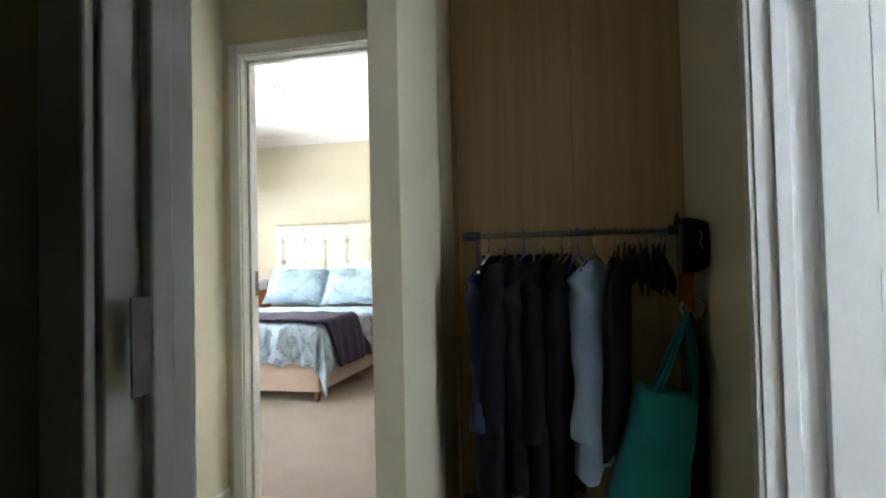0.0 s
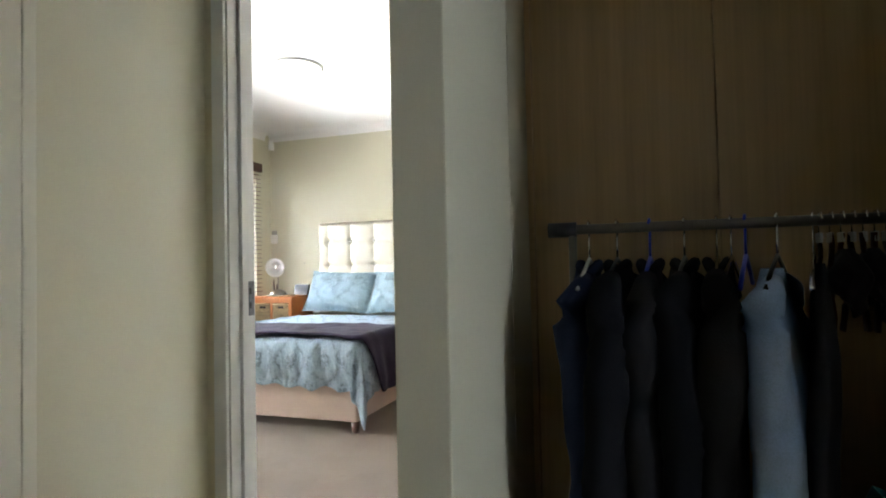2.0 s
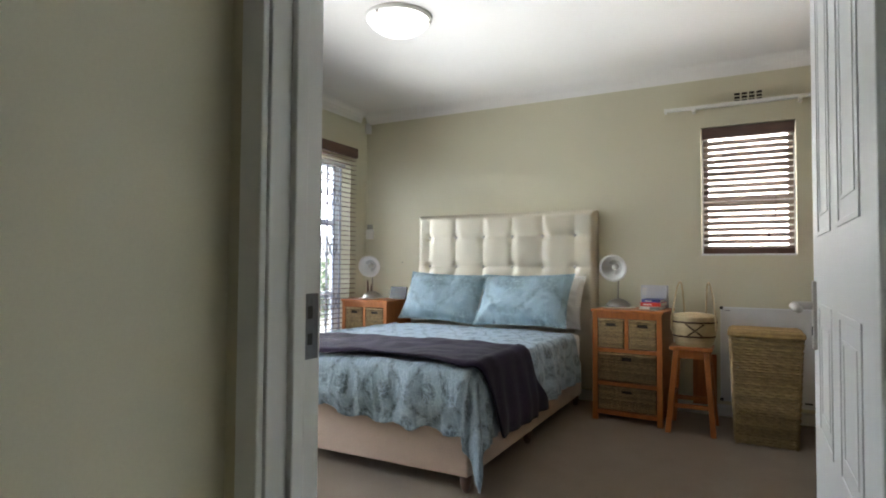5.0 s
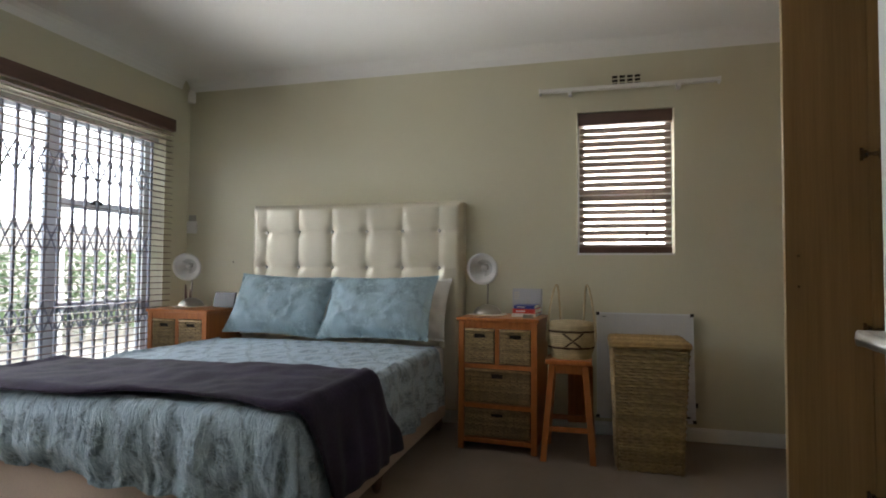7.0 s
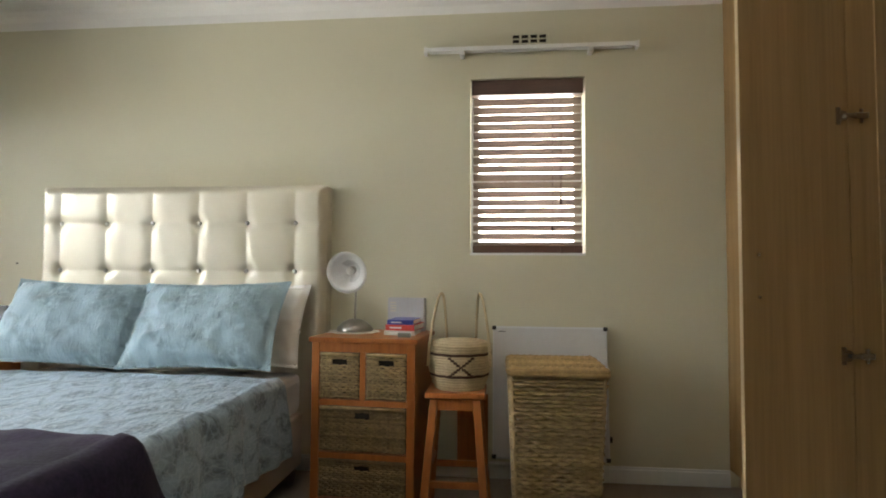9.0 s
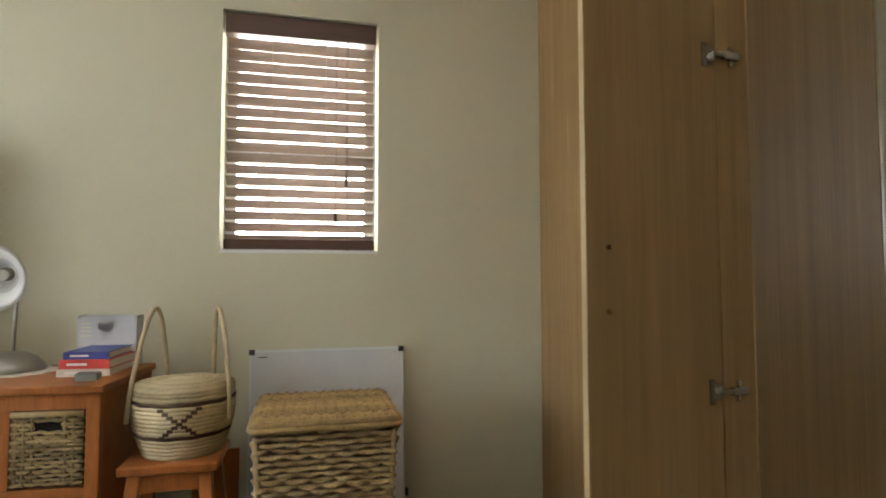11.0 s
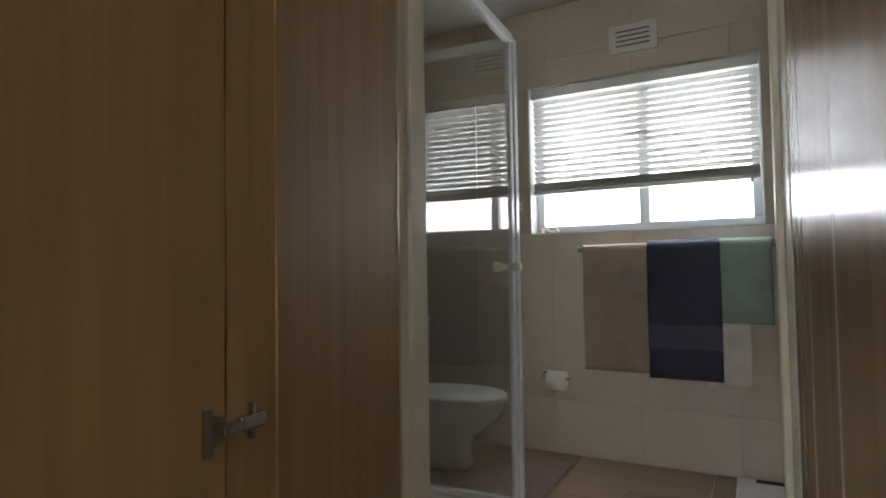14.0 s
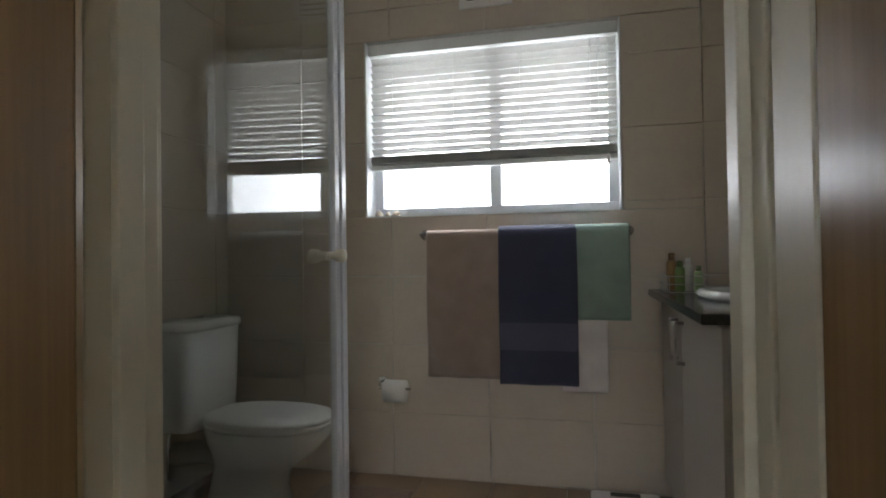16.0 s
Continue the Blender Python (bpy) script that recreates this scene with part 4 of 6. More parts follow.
def nightstand(label, at, turn=0.0):
    w, d, h = 0.49, 0.42, 0.805
    ob = thing("nightstand", label, "nightstand", at, "nightstands", turn)
    bent(part("top", boxm(-0.012, -0.012, h - 0.022, w + 0.012, d, h, 0.004), M_CHERRY, ob), 0.003)
    for x in (0, w - 0.038):
        bent(part("front_post", boxm(x, 0, 0, x + 0.038, 0.03, h - 0.022), M_CHERRY, ob), 0.003)
        bent(part("side_panel", boxm(x if x == 0 else w - 0.018, 0.03, 0.05, x + 0.018 if x == 0 else w, d - 0.005, h - 0.022), M_CHERRY, ob), 0.002)
        bent(part("back_leg", boxm(x, d - 0.035, 0, x + 0.038, d - 0.006, 0.05), M_CHERRY, ob), 0.002)
    part("back", boxm(0.018, d - 0.012, 0.05, w - 0.018, d - 0.006, h - 0.022), M_CHERRY, ob)
    for z, hh in ((0.045, 0.03), (0.255, 0.028), (0.495, 0.028), (0.738, 0.045)):
        bent(part("rail", boxm(0.038, 0.003, z, w - 0.038, 0.028, z + hh), M_CHERRY, ob), 0.002)
        part("shelf", boxm(0.018, 0.03, z, w - 0.018, d - 0.012, z + 0.012), M_CHERRY, ob)
    bent(part("divider", boxm(w / 2 - 0.014, 0.003, 0.523, w / 2 + 0.014, 0.028, 0.738), M_CHERRY, ob), 0.002)
    for x0_, x1_, z0_, z1_, m_ in ((0.042, w / 2 - 0.018, 0.530, 0.728, M_SEAGRASS), (w / 2 + 0.018, w - 0.042, 0.530, 0.728, M_SEAGRASS),
                                   (0.044, w - 0.044, 0.292, 0.485, M_SEADARK), (0.044, w - 0.044, 0.086, 0.246, M_SEADARK)):
        xm = (x0_ + x1_) / 2
        gw = 0.036
        zt = z1_ - 0.018
        bm = weave_front(bmesh.new(), x0_, x1_, z0_, z1_, 0.006, 0.0115 if m_ is M_SEAGRASS else 0.0095, 0.021, 0.0056, (xm - gw, xm + gw, zt - 0.026, zt))
        add_path(bm, [(x0_, 0.002, z1_), (xm, 0.001, z1_ + 0.001), (x1_, 0.002, z1_)], 0.008, 6)
        bk = tagged(part("basket_drawer", bm, m_, ob, "woven seagrass basket drawer", True), kind="stuff")
        # Near-black core: the shade between the strands is put into its colour.
        part("basket_shade_core", boxm(x0_ + 0.004, 0.014, z0_ - 0.004, x1_ - 0.004, d - 0.04, z1_ - 0.01), M_HOLE, bk)
    return ob


nightstand("orange pine nightstand with four woven basket drawers", (-1.788, 5.855, 0), -4)
nightstand("orange pine nightstand with basket drawers between bed and door", (-4.06, 5.80, 0))

# ---- lamps and things on the nightstands ----
M_SHADE = bpy.data.materials.new("frosted_glass_shade")
n, l, b = nodes_of(M_SHADE)
b.inputs["Base Color"].default_value = (0.80, 0.79, 0.76, 1)
b.inputs["Roughness"].default_value, b.inputs["Transmission Weight"].default_value = 0.45, 0.25
nz = n.new("ShaderNodeTexNoise")
nz.inputs["Scale"].default_value = 14
rp = n.new("ShaderNodeValToRGB")
rp.color_ramp.elements[0].color, rp.color_ramp.elements[1].color = (0.66, 0.65, 0.63, 1), (0.84, 0.83, 0.81, 1)
l.new(nz.outputs[0], rp.inputs[0])
l.new(rp.outputs[0], b.inputs["Base Color"])


M_LAMP = mat("satin_nickel", (0.33, 0.31, 0.28), 0.34, metal=1.0, vary=0.06, scale=20, fine=260, bump=0.05)


def desk_lamp(label, at, turn):
    ob = thing("desk_lamp", label, "lamp", at, "bedside lamps", turn)
    part("base", lathe([(0.092, 0), (0.094, 0.006), (0.086, 0.022), (0.064, 0.044), (0.034, 0.058), (0.012, 0.062)], 32), M_LAMP, ob, "domed brushed steel base", True)
    pts = [(0.0, 0, 0.035), (0.002, 0, 0.12), (0.008, 0, 0.20), (0.014, 0, 0.28), (0.010, 0, 0.318), (-0.012, 0, 0.332), (-0.035, 0, 0.326)]
    part("stem", path_rod(pts, 0.0055), M_LAMP, ob, "", True)
    prof = [(0.018, 0.0), (0.032, 0.012), (0.056, 0.044), (0.084, 0.076), (0.104, 0.088)]
    prof2 = prof + [(0.102, 0.085), (0.081, 0.072), (0.049, 0.036), (0.027, 0.010)]
    mm = Matrix.Translation((-0.040, 0, 0.309)) @ pose(0, 0, 0, 0, -99, 0)
    bm = bmesh.new()
    rings = [[bm.verts.new((r * math.cos(k * math.tau / 32), r * math.sin(k * math.tau / 32), z)) for k in range(32)] for r, z in prof2]
    for a, c in zip(rings, rings[1:]):
        for k in range(32):
            bm.faces.new((a[k], a[(k + 1) % 32], c[(k + 1) % 32], c[k]))
    bmesh.ops.transform(bm, matrix=mm, verts=bm.verts)
    sh = part("shade", bm, M_SHADE, ob, "frosted glass bell shade", True)
    part("socket", lathe([(0.014, -0.02), (0.020, -0.012), (0.022, 0.01), (0.012, 0.014)], 18, mm), M_STEEL, sh, "", True)
    part("bulb", lathe([(0.010, 0.012), (0.018, 0.03), (0.020, 0.042), (0.012, 0.056)], 16, mm), M_WHITE_PLASTIC, sh, "", True)
    return ob


NZ = 0.805
desk_lamp("steel bedside lamp with frosted bell shade", (-1.655, 6.13, NZ + 0.004), 84)
desk_lamp("steel bedside lamp with frosted bell shade", (-3.945, 6.11, NZ + 0.004), 112)
M_DOILY = mat("white_lace", (0.68, 0.66, 0.60), 0.9, vary=0.12, fine=120, bump=0.6)
for c, r in (((-1.655, 6.12), 0.125), ((-3.935, 6.09), 0.12)):
    bm = bmesh.new()
    ring = [bm.verts.new((c[0] + (r + 0.008 * math.cos(k * 0.5 * math.pi)) * math.cos(k * math.tau / 48), c[1] + (r + 0.008 * math.cos(k * 0.5 * math.pi)) * math.sin(k * math.tau / 48), NZ + 0.0005)) for k in range(48)]
    f = bm.faces.new(ring)
    bmesh.ops.extrude_face_region(bm, geom=[f])
    for v in ring:
        v.co.z += 0.003
    single("doily", bm, M_DOILY, "round white lace doily under the lamp", "doily", "doilies")


def book(label, size, color, at, turn):
    w, d, h = size
    ob = thing("book", label, "book", at, "stacked books", turn)
    cover = mat("book_cover", color, 0.45, vary=0.06, bump=0.1)
    bm = boxm(0, 0, 0, w, d, 0.0022)
    add_box(bm, 0, 0, h - 0.0022, w, d, h)
    add_box(bm, 0, 0, 0.0022, w, 0.0022, h - 0.0022)
    part("cover", bm, cover, ob)
    part("pages", boxm(0.003, 0.0024, 0.0024, w - 0.003, d - 0.004, h - 0.0024), M_LINEN, ob)
    part("spine_lettering", boxm(w * 0.15, -0.0008, h * 0.38, w * 0.55, -0.0001, h * 0.62), M_WHITE_PLASTIC, ob)
    return ob


book("pale paperback at the bottom of the stack", (0.15, 0.20, 0.022), (0.60, 0.56, 0.48), (-1.475, 5.985, NZ), -2)
book("red paperback in the stack", (0.145, 0.20, 0.028), (0.55, 0.045, 0.03), (-1.470, 5.99, NZ + 0.022), -6)
book("blue paperback on the stack", (0.13, 0.195, 0.022), (0.05, 0.07, 0.30), (-1.462, 5.995, NZ + 0.050), -3)
# grey carry box with an oval handle hole, standing behind the books
box = thing("magazine_box", "grey card storage box with an oval handle hole", "box", (-1.500, 6.205, NZ), turn=-5)
M_CARD = mat("grey_card", (0.50, 0.50, 0.52), 0.7, vary=0.05, bump=0.1)


def hole_plate(w, h, t, cx, cz, rw, rh):
    """A plate with an oval hole, facing -y."""
    bm = bmesh.new()
    k = 32
    out = []
    for y in (0, t):
        o, i_ = [], []
        for q in range(k):
            a = q * math.tau / k
            ca, sa = math.cos(a), math.sin(a)
            s = 1 / max(abs(ca) / (w / 2 if ca >= 0 else w / 2), abs(sa) / ((h - cz) if sa >= 0 else cz))
            o.append(bm.verts.new((cx + ca * s, y, cz + sa * s)))
            i_.append(bm.verts.new((cx + rw * ca, y, cz + rh * sa)))
        out.append((o, i_))
    (o0, i0), (o1, i1) = out
    for q in range(k):
        r = (q + 1) % k
        bm.faces.new((o0[q], o0[r], i0[r], i0[q]))
        bm.faces.new((o1[q], i1[q], i1[r], o1[r]))
        bm.faces.new((o0[q], o1[q], o1[r], o0[r]))
        bm.faces.new((i0[q], i0[r], i1[r], i1[q]))
    return bm


part("front", hole_plate(0.19, 0.17, 0.003, 0.095, 0.135, 0.036, 0.020), M_CARD, box)
part("back", boxm(0, 0.057, 0, 0.19, 0.06, 0.17), M_CARD, box)
for x in (0, 0.187):
    part("side", boxm(x, 0.003, 0, x + 0.003, 0.057, 0.17), M_CARD, box)
for zz in (0.10, 0.115, 0.128, 0.142):
    part("printed_line", boxm(0.012, -0.0008, zz, 0.045, -0.0001, zz + 0.006), M_SATIN, box)
single("small_box", boxm(-1.392, 5.89, NZ, -1.332, 5.93, NZ + 0.022, 0.003), mat("grey_green_tin", (0.20, 0.21, 0.19), 0.5), "small grey tin on the nightstand", "tin")

clock = thing("tablet", "black tablet display leaning on its stand", "tablet", (-3.62, 6.05, NZ), turn=-6)
part("body", boxm(-0.095, -0.006, 0.004, 0.095, 0.008, 0.118, 0.003, pose(0, 0, 0, -14)), M_BLACK, clock)
part("screen", boxm(-0.086, -0.0075, 0.012, 0.086, -0.0062, 0.110, 0, pose(0, 0, 0, -14)), mat("dark_screen", (0.008, 0.009, 0.011), 0.4, bump=0), clock, "dark glossy screen")
part("stand", boxm(-0.05, 0.0, 0.0, 0.05, 0.07, 0.008, 0.002), M_BLACK, clock)
for i, (x, hh, r) in enumerate(((-3.985, 0.17, 0.011), (-3.955, 0.13, 0.009))):
    bm = lathe([(r, 0), (r * 1.1, 0.01), (r * 0.8, hh * 0.6), (r * 0.5, hh * 0.95), (r * 0.3, hh)], 12, Matrix.Translation((x, 6.10, NZ)) @ pose(0, 0, 0, 3, 4 * i))
    single("ornament", bm, M_DARKWOOD, "slim dark wooden ornament", "ornament", "carved ornaments", True)
single("lamp_cable", path_rod([(-3.55, 6.1, NZ + 0.006), (-3.50, 6.16, NZ + 0.03), (-3.53, 6.19, NZ + 0.05), (-3.57, 6.15, NZ + 0.006)], 0.003, 6), M_WHITE_PLASTIC, "white charging cable curled by the tablet", "cable", smooth=True)

# ---- stool with the lidded basket ----
stool = thing("stool", "orange pine stool with splayed legs", "stool", (-1.118, 5.935, 0))
bent(part("seat", boxm(-0.135, -0.125, 0.545, 0.135, 0.125, 0.572, 0.006), M_CHERRY, stool), 0.004)
for sx in (-1, 1):
    for sy in (-1, 1):
        bm = bmesh.new()
        t, bt = (sx * 0.095, sy * 0.085, 0.545), (sx * 0.140, sy * 0.175, 0.0)
        q = 0.018
        vt = [bm.verts.new((t[0] + a * q, t[1] + c * q, t[2])) for a, c in ((-1, -1), (1, -1), (1, 1), (-1, 1))]
        vb = [bm.verts.new((bt[0] + a * q, bt[1] + c * q, bt[2])) for a, c in ((-1, -1), (1, -1), (1, 1), (-1, 1))]
        bm.faces.new(vt)
        bm.faces.new(vb[::-1])
        for i in range(4):
            bm.faces.new((vt[i], vb[i], vb[(i + 1) % 4], vt[(i + 1) % 4]))
        bent(part("leg", bm, M_CHERRY, stool), 0.003)
for sy in (-1, 1):
    part("stretcher", boxm(-0.118, sy * 0.145 - 0.009, 0.165, 0.118, sy * 0.145 + 0.009, 0.195, 0.003), M_CHERRY, stool)
    part("apron", boxm(-0.09, sy * 0.09 - 0.008, 0.49, 0.09, sy * 0.09 + 0.008, 0.545), M_CHERRY, stool)
for sx in (-1, 1):
    part("stretcher", boxm(sx * 0.118 - 0.009, -0.13, 0.22, sx * 0.118 + 0.009, 0.13, 0.25, 0.003), M_CHERRY, stool)

M_STRAW = mat("pale_coiled_straw", (0.52, 0.42, 0.26), 0.8, vary=0.2, scale=25, fine=200, bump=0.6, island=0.1)
M_STRAWD = mat("dark_brown_straw", (0.07, 0.035, 0.02), 0.8, vary=0.3, bump=0.4)
bk = thing("basket", "round coiled straw basket with lid and tall handles", "basket", (-1.108, 5.965, 0.572))


def coil_radius(z):
    return 0.098 + 0.032 * math.sin(min(1, z / 0.17) * math.pi * 0.62)


coils = {"straw": bmesh.new(), "dark": bmesh.new()}
for k in range(17):
    z = 0.006 + k * 0.0112
    r = coil_radius(z)
    dark_ring = k in (5, 13)
    pts = [(r * math.cos(a * math.tau / 56), r * math.sin(a * math.tau / 56), z + 0.0008 * math.sin(a * 5)) for a in range(56)]
    add_path(coils["dark" if dark_ring else "straw"], pts, 0.0066, 6, True)
tagged(part("coiled_wall", coils["straw"], M_STRAW, bk, "", True), kind="stuff")
part("dark_band", coils["dark"], M_STRAWD, bk, "dark brown bands", True)
part("bottom", lathe([(0.10, 0.0), (0.10, 0.006), (0.01, 0.007)], 40), M_STRAW, bk)
bm = bmesh.new()
for s0 in (-1, 1):
    for j in range(9):
        for k in range(2):
            a = -math.pi / 2 + 0.10 + s0 * (j - 4) * 0.085 + 0.02 * k
            z = 0.066 + j * 0.0092
            r = coil_radius(z) + 0.0045
            add_box(bm, -0.006, -0.004, -0.0045, 0.006, 0.004, 0.0045, 0, Matrix.Translation((r * math.cos(a), r * math.sin(a), z)) @ pose(0, 0, 0, 0, 0, math.degrees(a) + 90))
tagged(part("woven_cross", bm, M_STRAWD, bk, "dark woven zigzag pattern"), kind="stuff")
lid = bmesh.new()
for k in range(12):
    r = 0.118 - k * 0.0098
    add_path(lid, [(r * math.cos(a * math.tau / 44), r * math.sin(a * math.tau / 44), 0.192 + 0.012 * (1 - (r / 0.118) ** 2)) for a in range(44)], 0.0066, 6, True)
add_path(lid, [(0.123 * math.cos(a * math.tau / 44), 0.123 * math.sin(a * math.tau / 44), 0.186) for a in range(44)], 0.0075, 6, True)
tagged(part("lid", lid, M_STRAW, bk, "coiled straw lid", True), kind="stuff")
for s in (-1, 1):
    pts = []
    for i in range(25):
        t = i / 24
        x = s * (0.118 - 0.068 * t - 0.012 * math.sin(t * math.pi) ** 1.5)
        y = -0.085 + 0.17 * t
        z = 0.10 + 0.305 * math.sin(t * math.pi) ** 0.75
        pts.append((x + (0.012 if s > 0 else -0.006), y * (1 - 0.35 * math.sin(t * math.pi)), z))
    part("handle", path_rod(pts, 0.0062, 7), M_STRAW, bk, "tall looped straw handle", True)

bk.scale = (1.12, 1.12, 1.08)

# orange board propped behind the stool
bm = slab((-1.14, 6.28), (-0.98, 6.30), 0.10, 0.47, 0.016)
single("wooden_board", bm, M_CHERRY, "orange wooden board leaning behind the stool", "board")

# ---- laundry hamper ----
hm = thing("laundry_hamper", "tall tapered seagrass laundry hamper with a lid", "laundry hamper", (-0.680, 5.865, 0))


def rect_loop(w, d, z, r, count, amp, flip):
    pts = []
    per = 2 * (w + d)
    for i in range(count):
        s = (i + 0.5) / count * per
        if s < w:
            p, nrm = (-w / 2 + s, -d / 2), (0, -1)
        elif s < w + d:
            p, nrm = (w / 2, -d / 2 + s - w), (1, 0)
        elif s < 2 * w + d:
            p, nrm = (w / 2 - (s - w - d), d / 2), (0, 1)
        else:
            p, nrm = (-w / 2, d / 2 - (s - 2 * w - d)), (-1, 0)
        o = amp * math.cos(math.pi * (i * 0.5 + flip))
        pts.append((p[0] + nrm[0] * o, p[1] + nrm[1] * o, z + random.uniform(-0.0012, 0.0012)))
    return pts


bm = bmesh.new()
R_ = 40
for j in range(R_):
    t = j / (R_ - 1)
    z = 0.012 + t * 0.665
    add_path(bm, rect_loop(0.330 + 0.056 * t, 0.300 + 0.07 * t, z, 0.007, 88, 0.0095, j), 0.0082, 5, True)
tagged(part("woven_body", bm, M_SEAGRASS, hm, "", True), kind="stuff")
bm = bmesh.new()
for (a0, b0) in ((-1, -1), (1, -1), (1, 1), (-1, 1)):
    add_tube(bm, (a0 * 0.163, b0 * 0.148, 0.0), (a0 * 0.191, b0 * 0.183, 0.675), 0.009, seg=7)
part("corner_cane", bm, M_SEAGRASS, hm, "", True)
part("lining", boxm(-0.152, -0.138, 0.01, 0.152, 0.138, 0.655), M_SEADARK, hm)
bm = bmesh.new()
for j in range(21):
    y = -0.192 + j * 0.0192
    pts = [(-0.200 + i * 0.400 / 26, y + random.uniform(-0.001, 0.001), 0.704 + 0.0048 * (1 if (i + j) % 2 else -1) + random.uniform(-0.001, 0.001)) for i in range(27)]
    add_path(bm, pts, 0.0098, 5)
for zz, e in ((0.689, 0.006), (0.701, 0.004)):
    add_path(bm, rect_loop(0.404 + e, 0.398 + e, zz, 0.0, 60, 0.003, int(zz * 100)), 0.0095, 6, True)
part("lid", bm, mat("golden_seagrass", (0.40, 0.265, 0.11), 0.8, vary=0.3, scale=30, fine=160, bump=0.5, island=0.25), hm, "golden woven lid", True)["kind"] = "stuff"

# ---- whiteboard ----
wbd = thing("whiteboard", "white marker board leaning against the wall", "whiteboard", (-0.655, 6.30, 0.0))
WB_T = pose(0, 0, 0, -6)
part("board", boxm(-0.295, 0.0, 0.145, 0.295, 0.012, 0.815, 0, WB_T), mat("marker_board", (0.66, 0.66, 0.67), 0.25, vary=0.04, bump=0.02), wbd, "glossy white writing face")
for a in ((-0.302, 0.145, -0.295, 0.815), (0.295, 0.145, 0.302, 0.815), (-0.302, 0.815, 0.302, 0.825), (-0.302, 0.135, 0.302, 0.145)):
    part("frame", boxm(a[0], -0.003, a[1], a[2], 0.015, a[3], 0, WB_T), M_ALU, wbd, "thin aluminium frame")
for sx in (-1, 1):
    for z in (0.135, 0.805):
        part("corner_cap", boxm(sx * 0.283, -0.006, z, sx * 0.306, 0.018, z + 0.022, 0.004, WB_T), M_BLACK, wbd, "dark plastic corner")
part("tray_clip", boxm(0.303, -0.008, 0.235, 0.316, 0.012, 0.265, 0.003, WB_T), M_BLACK, wbd)
part("maker_mark", boxm(0.225, -0.0012, 0.165, 0.27, -0.0002, 0.178, 0, WB_T), M_BLACK, wbd)
part("maker_mark", boxm(-0.27, -0.0012, 0.795, -0.235, -0.0002, 0.799, 0, WB_T), M_BLACK, wbd)
# something that props it off the floor
single("floor_box", boxm(-0.80, 6.22, 0, -0.54, 6.40, 0.13, 0.006), M_HOLE, "low dark box on the carpet behind the hamper", "box")

# ---- wall fittings ----
rod = thing("curtain_track", "white double curtain track above the small window", "curtain track", (-0.76, NORTH, 2.33))
part("track", boxm(-0.575, -0.062, 0.004, 0.575, -0.044, 0.028, 0.003), M_WHITE_PLASTIC, rod)
part("track", boxm(-0.555, -0.034, 0.004, 0.555, -0.018, 0.026, 0.003), M_WHITE_PLASTIC, rod)
for x in (-0.37, 0.33):
    part("bracket", boxm(x - 0.012, -0.066, -0.022, x + 0.012, 0, 0.006, 0.003), M_WHITE_PLASTIC, rod)
for x in (-0.578, 0.572):
    part("end_cap", boxm(x - 0.004, -0.066, -0.006, x + 0.012, -0.014, 0.032, 0.003), M_WHITE_PLASTIC, rod)
vent = thing("air_vent", "cream air brick with small square holes", "air vent", (-0.862, NORTH, 2.352))
part("plate", boxm(0, -0.012, 0, 0.212, 0, 0.088, 0.003), M_WALL, vent)
for i in range(4):
    for j in range(3):
        part("vent_hole", boxm(0.012 + i * 0.049, -0.0135, 0.009 + j * 0.026, 0.048 + i * 0.049, -0.0118, 0.026 + j * 0.026), M_HOLE, vent)
rc = thing("remote_cradle", "white remote control in a wall cradle", "wall remote", (-4.235, NORTH, 1.385))
part("cradle", boxm(0.0, -0.03, 0, 0.085, 0, 0.10, 0.008), M_WHITE_PLASTIC, rc)
part("remote", boxm(0.012, -0.022, 0.06, 0.073, -0.004, 0.150, 0.006), mat("grey_remote", (0.34, 0.33, 0.30), 0.4), rc)
sens = thing("motion_detector", "white alarm detector in the ceiling corner", "alarm detector", (-4.20, 6.37, 2.50), turn=45)
part("mount", boxm(-0.02, -0.01, 0.03, 0.02, 0.03, 0.075, 0.004), M_WHITE_PLASTIC, sens)
part("body", boxm(-0.03, -0.045, -0.04, 0.03, -0.005, 0.045, 0.010), M_WHITE_PLASTIC, sens)
single("wall_nail", tube((-3.80, NORTH, 1.15), (-3.80, NORTH - 0.01, 1.15), 0.004), M_BLACK, "small dark nail in the wall", "nail")

# ---- ceiling lamp, switched on ----
LX, LY = -2.70, 4.60
cl = thing("ceiling_lamp", "round opal glass ceiling lamp, lit", "ceiling lamp", (LX, LY, CEIL))
part("base_ring", lathe([(0.205, -0.022), (0.212, -0.010), (0.212, 0.0)], 40), M_WHITE_PLASTIC, cl, "", True)
part("bowl", lathe([(0.006, -0.105), (0.07, -0.100), (0.13, -0.080), (0.175, -0.048), (0.198, -0.018), (0.198, -0.012)], 40), glow("opal_glow", (1.0, 0.98, 0.94), LAMP), cl, "glowing opal glass bowl", True)
for k in range(3):
    a = k * math.tau / 3 + 0.4
    part("clip", boxm(0.188, -0.008, -0.04, 0.206, 0.008, -0.01, 0.003, pose(0, 0, 0, 0, 0, math.degrees(a))), M_STEEL, cl)

# ---- bathroom ----
M_CERAMIC = mat("white_ceramic", (0.76, 0.76, 0.74), 0.10, vary=0.02, bump=0.0)
M_GRANITE = mat("dark_granite", (0.035, 0.035, 0.038), 0.15, vary=0.6, scale=60, fine=260, bump=0.02)
M_VANITY = mat("grey_vanity_laminate", (0.40, 0.36, 0.31), 0.4, vary=0.05, scale=5, fine=50, bump=0.04, stretch=(4, 4, 0.3))

